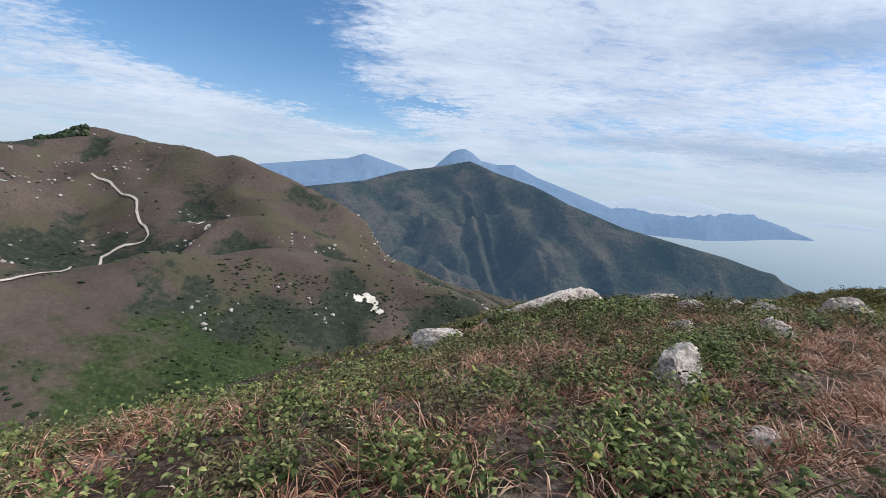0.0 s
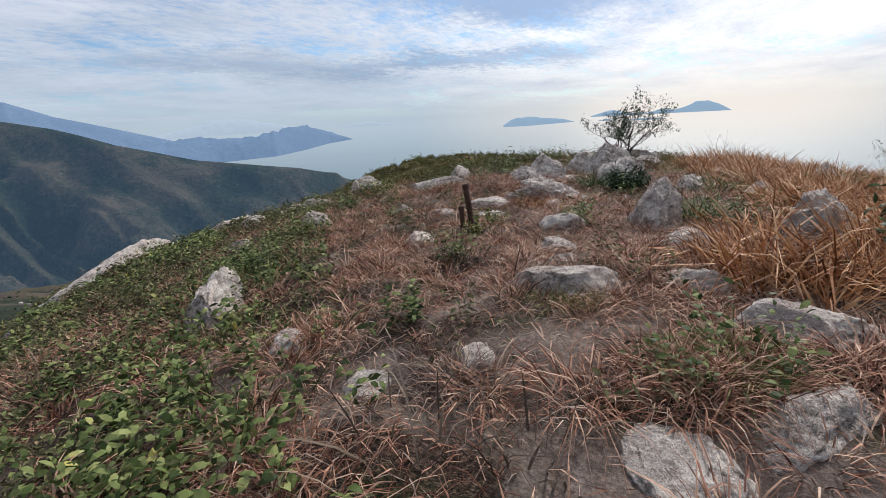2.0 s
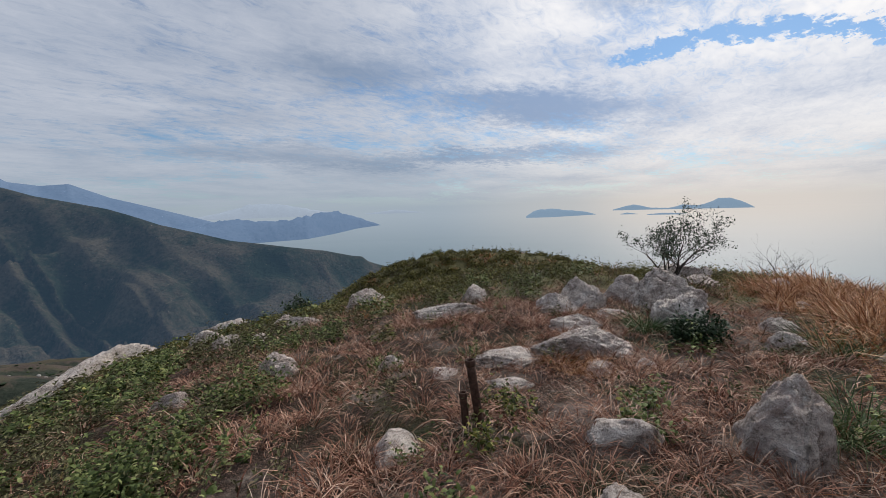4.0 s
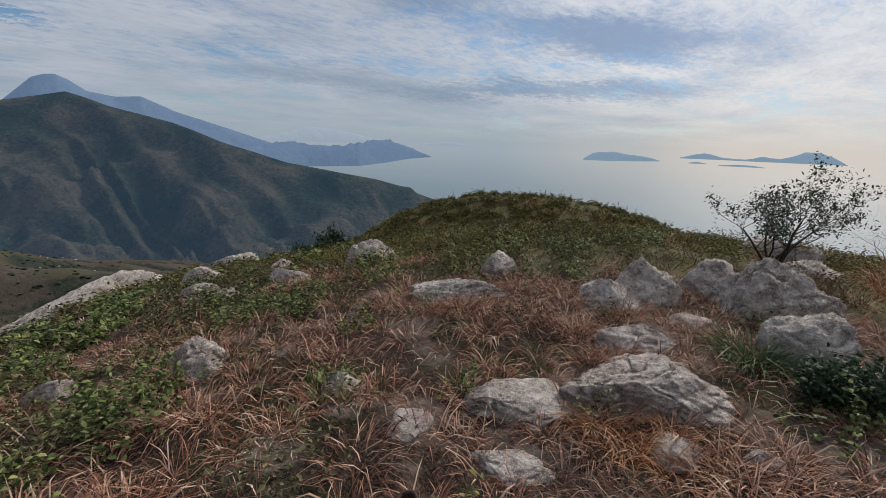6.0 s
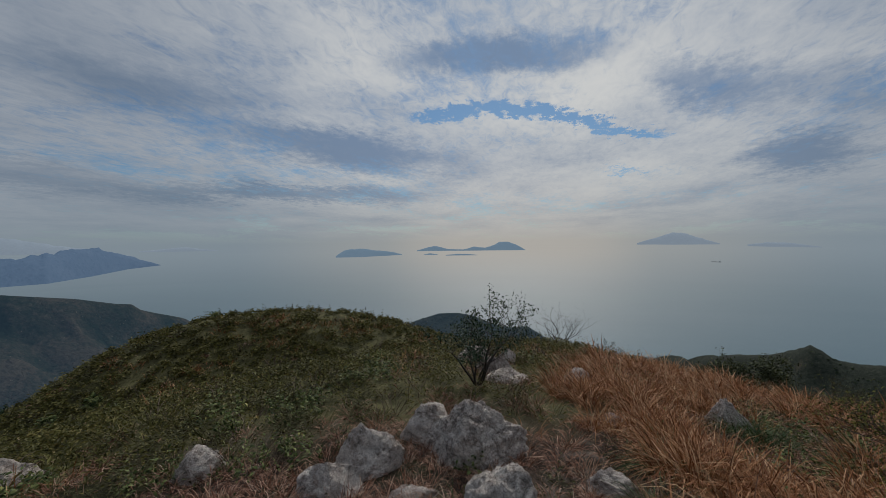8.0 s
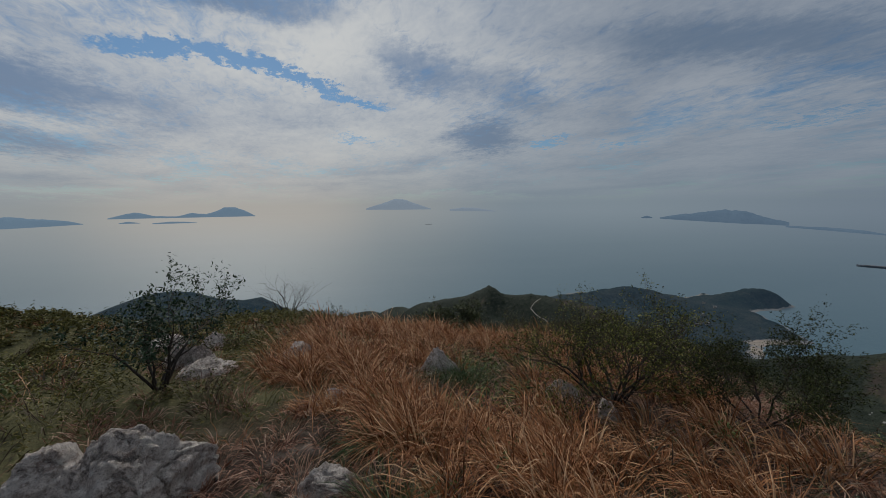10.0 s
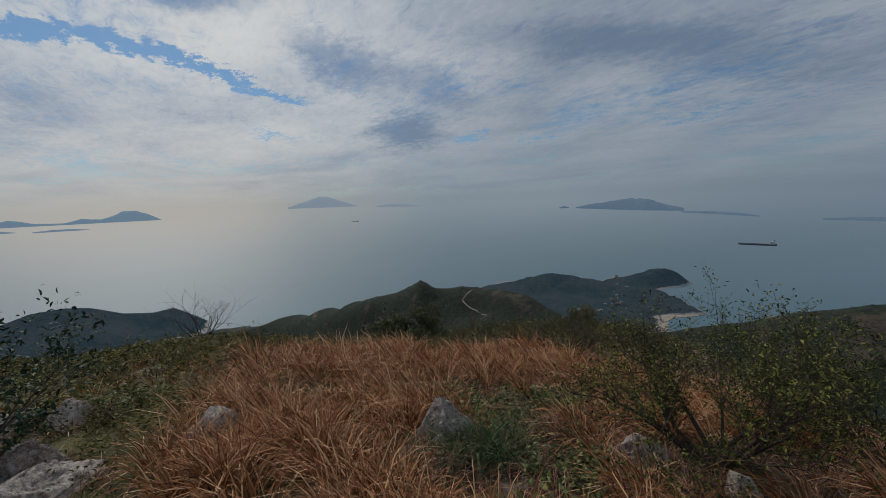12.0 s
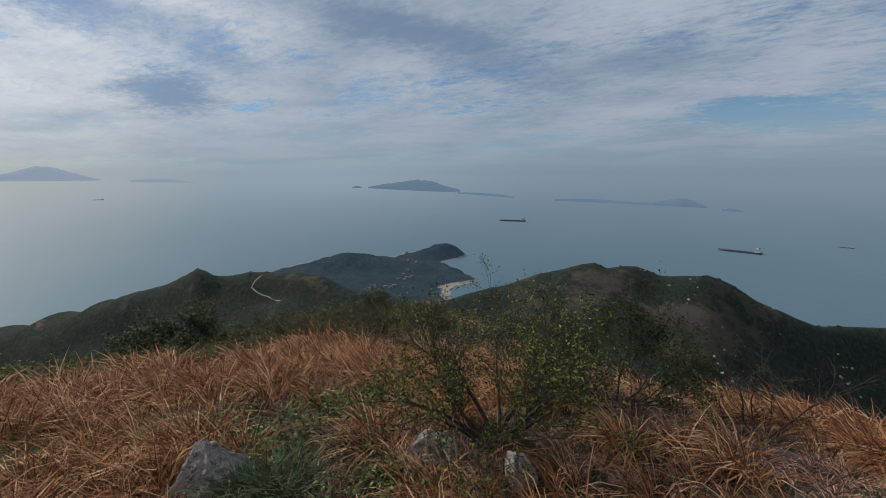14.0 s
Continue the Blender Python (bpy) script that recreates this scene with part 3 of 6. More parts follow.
def land(x, y):
    """Height of the ground, over arrays."""
    dx, dy = x - EYE[0], y - EYE[1]
    dist = np.hypot(dx, dy)
    az = np.degrees(np.arctan2(-dx, dy))
    west = np.where(az > 110, az - 360, az)
    near = summit(x, y)
    rough = np.clip((dist - 30) / 100, 0, 1)
    gully = gullies(x, y)
    near = near - rough * 5 * gully
    left = np.clip((west + 50) / 25, 0, 1)
    floor = -250 + left * left * (3 - 2 * left) * 85
    sheets = [near, np.broadcast_to(floor, near.shape)]
    for crest, front, back, soft, carve in ((TRAIL_HILL, 0.42, 0.5, 25, 11), (SPUR, 0.50, 0.22, 30, 10), (CONE_HILL, 0.34, 0.5, 18, 7), (ROCKY_HILL, 0.42, 0.5, 14, 7)):
        z = ridge(west, dist, crest, front, back, soft)
        dc = np.interp(west, sorted(c[0] for c in crest), [c[2] for c in sorted(crest)])
        z = z - carve * gully * np.clip(np.abs(dist - dc) / 60, 0.04, 1.2)
        sheets.append(z)
    k = np.clip(dist / 40, 0.4, 6)
    top = np.max(sheets, axis=0)
    z = top + k * np.log(sum(np.exp(np.clip((s - top) / k, -40, 0)) for s in sheets))
    z = np.where(dist < 45, near, z) * np.clip((60 - dist) / 15, 0, 1) + z * np.clip((dist - 45) / 15, 0, 1)
    small = 0.05 * fractal(x / 0.45, y / 0.45, 3, 9) + 0.05 * value_noise(x / 1.7, y / 1.7, 12)
    return z + small * np.clip(1.3 - dist / 60, 0, 1) + rough * 1.2 * fractal(x / 16, y / 16, 3, 21)


def ground_sheet():
    spokes = 430
    r = np.concatenate([[0.02], np.geomspace(0.25, 60, 135), np.geomspace(61, 560, 170), np.geomspace(580, 1500, 16)])
    rings = len(r)
    a = np.linspace(0, 2 * np.pi, spokes, endpoint=False)
    R, A = np.meshgrid(r, a, indexing="ij")
    x, y = EYE[0] - R * np.sin(A), EYE[1] + R * np.cos(A)
    z = land(x, y)
    ob = mesh_object("ground", np.stack([x, y, z], -1).reshape(-1, 3), grid_faces(rings, spokes, True)[:, ::-1], HILLSIDE, True)
    hollow(ob, gullies(x, y))
    return tagged(ob, "grassy hill ground with soil, dry grass and scrub", "ground", kind="structure")


def squeeze(far):
    """Things beyond 2.5 km stand nearer by this rule, each at its own angle and smaller by as much."""
    return far if far < 2500 else 2500 + 2350 * (1 - math.exp(-(far - 2500) / 2350))


def sea_height(near):
    """Height of the water at a distance in the squeezed world."""
    if near <= 2500:
        return SEA_Z
    far = 2500 - 2350 * math.log(max(1 - (near - 2500) / 2350, 1e-4))
    return EYE[2] + (SEA_Z - EYE[2]) * near / far


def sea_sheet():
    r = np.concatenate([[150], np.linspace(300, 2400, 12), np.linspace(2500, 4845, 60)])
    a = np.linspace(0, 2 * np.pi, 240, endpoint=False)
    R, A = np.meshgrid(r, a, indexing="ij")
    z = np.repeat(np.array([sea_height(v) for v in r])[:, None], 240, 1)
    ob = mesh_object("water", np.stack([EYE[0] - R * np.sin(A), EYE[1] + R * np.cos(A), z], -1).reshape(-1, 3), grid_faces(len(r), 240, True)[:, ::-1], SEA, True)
    return tagged(ob, "calm pale grey-blue sea with painted haze far out", "sea", kind="structure")


def far_ridge(name, crest, mat, label, front=0.5, back=0.6, soft=20.0, carve=0.1, reach=1.0, gully=60.0, category="hill", seed=0, sag=0.0, spurs=0.0, steps=180, rows=30):
    """A hill of its own further off: crest by heading, elevation and distance."""
    a = np.array(sorted(c[0] for c in crest))
    steps = np.linspace(a[0] - 2, a[-1] + 2, steps)
    depth = 260 * reach
    offs = np.concatenate([-depth * np.linspace(1, 0, rows) ** 1.3, depth * 0.6 * np.linspace(0.02, 1, 14)])
    AZ, OFF = np.meshgrid(steps, offs, indexing="ij")
    inside = np.clip(AZ, a[0], a[-1])
    dc = np.interp(inside, a, [c[2] for c in sorted(crest)])
    dist = dc + OFF
    z = ridge(AZ, dist, crest, front, back, soft, sag)
    x, y = EYE[0] - dist * np.sin(np.radians(AZ)), EYE[1] + dist * np.cos(np.radians(AZ))
    cut = np.abs(fractal(x / gully + 0.35 * fractal(y / gully, x / gully, 2, 7), y / gully, 5 if reach < 2 else 3, 40 + seed))
    if spurs:
        across = -np.radians(AZ) * dc + 0.75 * OFF + 90 * fractal(x / 300, y / 300, 2, 95)
        along = fractal(across / spurs, OFF / 700, 3, 90 + seed)
        cut = 0.48 * cut + 0.36 * np.sqrt(along**2 + 0.006)
    small = 14 if reach < 2 else 60
    z = z - carve * 300 * np.tanh(np.abs(OFF) / 300) * cut + 0.012 * depth * 0.3 * fractal(x / small, y / small, 3, 60 + seed) * np.clip(np.abs(OFF) / 30, 0.15, 1)
    ob = mesh_object(name, np.stack([x, y, z], -1).reshape(-1, 3), grid_faces(len(steps), len(offs)), mat, True)
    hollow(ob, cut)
    return tagged(ob, label, category)


def island(name, crest, mat, label, deep=1.6, seed=0):
    """crest: heading, elevation of the top, elevation of the water line."""
    a = np.array([c[0] for c in crest])
    order = np.argsort(a)
    a = a[order]
    top, low = np.array([c[1] for c in crest])[order], np.array([c[2] for c in crest])[order]
    steps = np.linspace(a[0], a[-1], 90)
    low_s = np.interp(steps, a, low)
    far = np.array([squeeze((EYE[2] - SEA_Z) / math.tan(radians(-v))) for v in low_s])
    base = np.array([sea_height(v) for v in far])
    wob = 1 + 0.05 * fractal(steps * 2.0, steps * 0 + seed, 3, seed)
    high = np.maximum(EYE[2] + far * np.tan(np.radians(np.interp(steps, a, top))) - base, 0.5) * wob
    u = np.linspace(-1, 1, 17)
    half = np.maximum(high * deep, 6)
    dist = far[:, None] + half[:, None] * (u + 1)[None]
    z = base[:, None] - 2 + (high[:, None] + 2) * np.clip(1 - u**2, 0, 1)[None] ** 0.9
    A = np.radians(np.repeat(steps[:, None], 17, 1))
    x, y = EYE[0] - dist * np.sin(A), EYE[1] + dist * np.cos(A)
    z = z + high[:, None] * 0.05 * fractal(x / 60, y / 60, 3, seed + 5) * (1 - u**2)[None]
    ob = mesh_object(name, np.stack([x, y, z], -1).reshape(-1, 3), grid_faces(90, 17), mat, True)
    return tagged(ob, label, "island")


GROUND = ground_sheet()
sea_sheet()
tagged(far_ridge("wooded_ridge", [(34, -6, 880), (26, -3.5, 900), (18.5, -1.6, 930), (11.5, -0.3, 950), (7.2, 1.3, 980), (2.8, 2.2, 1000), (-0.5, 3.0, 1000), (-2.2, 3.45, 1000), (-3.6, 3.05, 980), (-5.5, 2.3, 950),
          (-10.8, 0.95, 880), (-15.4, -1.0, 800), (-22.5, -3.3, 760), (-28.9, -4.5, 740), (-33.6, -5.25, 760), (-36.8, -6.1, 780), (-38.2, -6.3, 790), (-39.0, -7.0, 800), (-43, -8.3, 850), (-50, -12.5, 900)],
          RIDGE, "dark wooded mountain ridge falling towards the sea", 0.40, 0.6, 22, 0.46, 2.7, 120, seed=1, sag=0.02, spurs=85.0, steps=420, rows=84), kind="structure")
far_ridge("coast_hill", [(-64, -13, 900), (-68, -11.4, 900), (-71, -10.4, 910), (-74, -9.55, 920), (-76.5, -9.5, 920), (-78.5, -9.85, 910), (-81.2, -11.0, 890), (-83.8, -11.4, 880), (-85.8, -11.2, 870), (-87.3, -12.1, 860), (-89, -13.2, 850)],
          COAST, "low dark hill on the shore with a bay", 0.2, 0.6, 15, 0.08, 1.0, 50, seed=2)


# the coast of the headland and its hills: heading, distance (and height, width)
COASTLINE = [(-119, 700), (-120, 850), (-123.9, 930), (-127, 1000), (-131, 1010), (-135, 995), (-138.5, 990), (-140.2, 1040), (-141.2, 1075), (-142.2, 1050), (-143.4, 1075), (-146, 1110), (-148.4, 1090), (-149.7, 1040), (-148.2, 985), (-146.6, 940),
             (-147.4, 890), (-149.2, 840), (-151.6, 782), (-149.6, 762), (-147.4, 752), (-146.6, 735), (-146.9, 690), (-147.2, 645), (-140, 600), (-130, 600)]
KNOLLS = [(-127.5, 880, 11, 42), (-130, 890, 20, 36), (-132.2, 890, 29, 34), (-134.6, 895, 28, 36), (-137.2, 890, 22, 38), (-140, 880, 16, 42), (-143, 860, 15, 46), (-146, 835, 11, 36), (-148.5, 800, 6, 28), (-144.4, 1010, 16, 34), (-146.2, 1015, 27, 30), (-147.6, 1020, 22, 26), (-136, 770, 9, 60), (-142, 770, 8, 50), (-141.2, 1068, 5, 8)]


def polar(az, dist):
    return np.array([EYE[0] - dist * math.sin(radians(az)), EYE[1] + dist * math.cos(radians(az))])


def headland_height(x, y):
    """Height over the sea of the headland, over arrays; below 0 off the coast."""
    ring = np.array([polar(az, d) for az, d in COASTLINE])
    inside, near = np.zeros(np.shape(x), bool), np.full(np.shape(x), 1e9)
    for (ax, ay), (bx, by) in zip(ring, np.roll(ring, -1, 0)):
        inside ^= ((ay > y) != (by > y)) & (x < (bx - ax) * (y - ay) / (by - ay + 1e-9) + ax)
        ux, uy = bx - ax, by - ay
        t = np.clip(((x - ax) * ux + (y - ay) * uy) / (ux * ux + uy * uy), 0, 1)
        near = np.minimum(near, np.hypot(x - ax - t * ux, y - ay - t * uy))
    coast = np.where(inside, near, -near) + 7 * fractal(x / 30, y / 30, 3, 33)
    swell = 0.0
    for az, d, high, wide in KNOLLS:
        cx, cy = polar(az, d)
        swell = swell + (high * np.exp(-((x - cx) ** 2 + (y - cy) ** 2) / (2 * wide * wide))) ** 3
    step = np.clip(coast / 42, 0, 1)
    step = step * (2 - step)
    rough = 1 + 0.10 * fractal(x / 22, y / 22, 3, 35)
    return np.where(coast > 0, step * (3.5 + swell ** (1 / 3)) * rough, np.maximum(coast, -8))


def headland():
    a, r = np.linspace(-117, -153.5, 260), np.linspace(590, 1125, 135)
    A, R = np.meshgrid(np.radians(a), r, indexing="ij")
    x, y = EYE[0] - R * np.sin(A), EYE[1] + R * np.cos(A)
    z = SEA_Z + headland_height(x, y)
    f = grid_faces(len(a), len(r))[:, ::-1]
    f = f[(z.ravel()[f] > SEA_Z - 5).any(1)]
    used, f = np.unique(f, return_inverse=True)
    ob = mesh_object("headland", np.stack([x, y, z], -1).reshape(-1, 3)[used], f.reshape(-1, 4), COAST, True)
    return tagged(ob, "dark wooded headland with coves and a rocky shore", "headland")


headland()
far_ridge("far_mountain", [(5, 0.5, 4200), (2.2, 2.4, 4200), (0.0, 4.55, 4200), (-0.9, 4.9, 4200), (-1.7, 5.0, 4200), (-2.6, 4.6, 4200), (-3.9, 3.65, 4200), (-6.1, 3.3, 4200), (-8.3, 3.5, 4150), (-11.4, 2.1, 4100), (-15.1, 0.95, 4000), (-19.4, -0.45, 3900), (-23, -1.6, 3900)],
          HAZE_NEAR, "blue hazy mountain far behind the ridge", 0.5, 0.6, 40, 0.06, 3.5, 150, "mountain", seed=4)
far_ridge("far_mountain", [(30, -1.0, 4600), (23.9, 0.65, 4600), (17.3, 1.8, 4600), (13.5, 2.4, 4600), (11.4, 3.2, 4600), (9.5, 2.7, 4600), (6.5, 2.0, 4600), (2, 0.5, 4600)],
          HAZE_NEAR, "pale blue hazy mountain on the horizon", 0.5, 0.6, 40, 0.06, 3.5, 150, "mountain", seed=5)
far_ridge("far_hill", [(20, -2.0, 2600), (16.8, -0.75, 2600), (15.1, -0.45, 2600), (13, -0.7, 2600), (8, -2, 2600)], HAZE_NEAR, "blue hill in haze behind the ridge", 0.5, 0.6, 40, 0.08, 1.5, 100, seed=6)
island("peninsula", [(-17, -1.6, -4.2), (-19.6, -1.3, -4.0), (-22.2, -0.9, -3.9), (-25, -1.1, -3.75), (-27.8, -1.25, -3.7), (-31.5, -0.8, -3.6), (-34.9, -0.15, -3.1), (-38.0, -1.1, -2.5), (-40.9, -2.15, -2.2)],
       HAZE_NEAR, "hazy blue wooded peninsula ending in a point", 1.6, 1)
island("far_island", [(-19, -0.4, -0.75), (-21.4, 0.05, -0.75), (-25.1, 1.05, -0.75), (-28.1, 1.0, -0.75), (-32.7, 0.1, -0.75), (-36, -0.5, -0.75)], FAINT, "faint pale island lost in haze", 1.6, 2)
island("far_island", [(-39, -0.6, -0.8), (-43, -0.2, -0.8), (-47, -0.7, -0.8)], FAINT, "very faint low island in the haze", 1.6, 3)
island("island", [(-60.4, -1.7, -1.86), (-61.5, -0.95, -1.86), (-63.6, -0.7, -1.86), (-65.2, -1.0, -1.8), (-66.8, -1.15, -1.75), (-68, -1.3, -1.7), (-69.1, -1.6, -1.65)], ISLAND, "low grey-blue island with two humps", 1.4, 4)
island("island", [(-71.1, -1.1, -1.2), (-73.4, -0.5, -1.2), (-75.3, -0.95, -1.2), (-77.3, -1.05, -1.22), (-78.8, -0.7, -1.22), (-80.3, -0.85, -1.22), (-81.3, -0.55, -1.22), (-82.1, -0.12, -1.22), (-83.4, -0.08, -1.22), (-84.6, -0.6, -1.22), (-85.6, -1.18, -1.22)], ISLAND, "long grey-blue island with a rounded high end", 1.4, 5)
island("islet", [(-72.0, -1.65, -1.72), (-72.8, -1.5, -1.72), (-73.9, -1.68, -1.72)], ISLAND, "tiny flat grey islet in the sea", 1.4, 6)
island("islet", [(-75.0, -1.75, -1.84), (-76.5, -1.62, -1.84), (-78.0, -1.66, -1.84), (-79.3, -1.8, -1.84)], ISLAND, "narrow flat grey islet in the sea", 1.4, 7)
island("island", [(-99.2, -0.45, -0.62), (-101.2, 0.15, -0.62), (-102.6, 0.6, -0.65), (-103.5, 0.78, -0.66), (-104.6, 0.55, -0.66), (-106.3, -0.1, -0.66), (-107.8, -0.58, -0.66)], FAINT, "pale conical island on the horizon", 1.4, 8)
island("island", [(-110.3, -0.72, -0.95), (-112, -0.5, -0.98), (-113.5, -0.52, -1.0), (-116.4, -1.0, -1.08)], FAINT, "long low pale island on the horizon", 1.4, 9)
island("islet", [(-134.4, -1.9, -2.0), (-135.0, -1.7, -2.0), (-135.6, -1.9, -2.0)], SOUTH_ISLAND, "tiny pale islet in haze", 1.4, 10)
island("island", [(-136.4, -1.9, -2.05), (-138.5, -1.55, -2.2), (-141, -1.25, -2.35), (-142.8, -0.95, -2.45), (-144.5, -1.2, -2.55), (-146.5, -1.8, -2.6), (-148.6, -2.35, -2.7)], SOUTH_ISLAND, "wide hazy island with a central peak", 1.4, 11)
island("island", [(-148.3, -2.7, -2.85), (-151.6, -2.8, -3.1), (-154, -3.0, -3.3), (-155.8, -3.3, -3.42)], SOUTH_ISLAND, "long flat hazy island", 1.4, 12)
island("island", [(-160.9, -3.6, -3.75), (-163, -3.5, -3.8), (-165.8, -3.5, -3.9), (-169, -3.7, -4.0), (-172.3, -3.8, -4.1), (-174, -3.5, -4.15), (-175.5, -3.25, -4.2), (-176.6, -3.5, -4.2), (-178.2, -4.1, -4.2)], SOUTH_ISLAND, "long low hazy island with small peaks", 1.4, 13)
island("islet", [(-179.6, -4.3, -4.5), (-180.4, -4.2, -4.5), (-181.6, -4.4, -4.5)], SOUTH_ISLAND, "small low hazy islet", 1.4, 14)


# ---------------------------------------------------------------- rocks
def blob(seed, sub=4, cuts=15, rough=0.07):
    """A boulder of about unit size: a ball worn by soft cuts, pitted, with a few ledges."""
    rng = random.Random(seed)
    bm = bmesh.new()
    bmesh.ops.create_icosphere(bm, subdivisions=sub, radius=1.0)
    planes = []
    for _ in range(cuts):
        d = Vector((rng.uniform(-1, 1), rng.uniform(-1, 1), rng.uniform(-0.1, 1.0))).normalized()
        planes.append((d, rng.uniform(0.50, 0.82), rng.uniform(0.75, 1.0)))
    shift = Vector((rng.uniform(0, 50), rng.uniform(0, 50), rng.uniform(0, 50)))
    bed = Vector((rng.uniform(-0.5, 0.5), rng.uniform(-0.5, 0.5), 1)).normalized()
    for v in bm.verts:
        q = v.co.copy()
        for d, far, hard in planes:
            over = q.dot(d) - far
            if over > 0:
                q -= d * over * hard
        m = v.co * 1.6 + shift
        q += v.co * rough * (1.2 * noise.noise(m) + 0.8 * noise.noise(m * 2.7) + 0.6 * noise.noise(m * 6) + 0.36 * noise.noise(m * 13))
        crack = abs(noise.noise(m * 1.5 + shift))
        q -= v.co * rough * 2.2 * max(0.0, 0.07 - crack) / 0.07 * 0.5
        step = q.dot(bed) * 3.0 + 0.9 * noise.noise(m * 1.1)
        q += v.co * rough * 1.0 * (step - math.floor(step) - 0.5) * max(0.0, 0.3 + noise.noise(m * 1.3))
        v.co = q
    return bm


def rock(x, y, wide, deep, high, turn=0.0, seed=1, mat=None, lean=0.0, label="weathered grey granite boulder set in the grass"):
    """A boulder that stands high metres out of the ground."""
    bm = blob(seed, 6 if wide > 1.2 and y < 6 else 5 if wide > 0.5 or y < 2 else 4, 8 if abs(lean) > 12 else 15)
    me = bpy.data.meshes.new("rock")
    total = high * 2.0
    bmesh.ops.scale(bm, vec=(wide / 1.75, deep / 1.75, total / 1.7), verts=bm.verts)
    bmesh.ops.rotate(bm, matrix=Euler((0, radians(lean), 0)).to_matrix(), verts=bm.verts, cent=(0, 0, 0))
    tip = max(v.co.z for v in bm.verts)
    for f in bm.faces:
        f.smooth = True
    bm.to_mesh(me)
    bm.free()
    me.materials.append(mat or ROCK)
    ob = new("rock", me)
    ground = float(land(np.array([x]), np.array([y]))[0])
    ob.matrix_world = pose(x, y, ground + high - tip, 0, 0, turn)
    return tagged(ob, label, "rock", group="boulders on the summit")


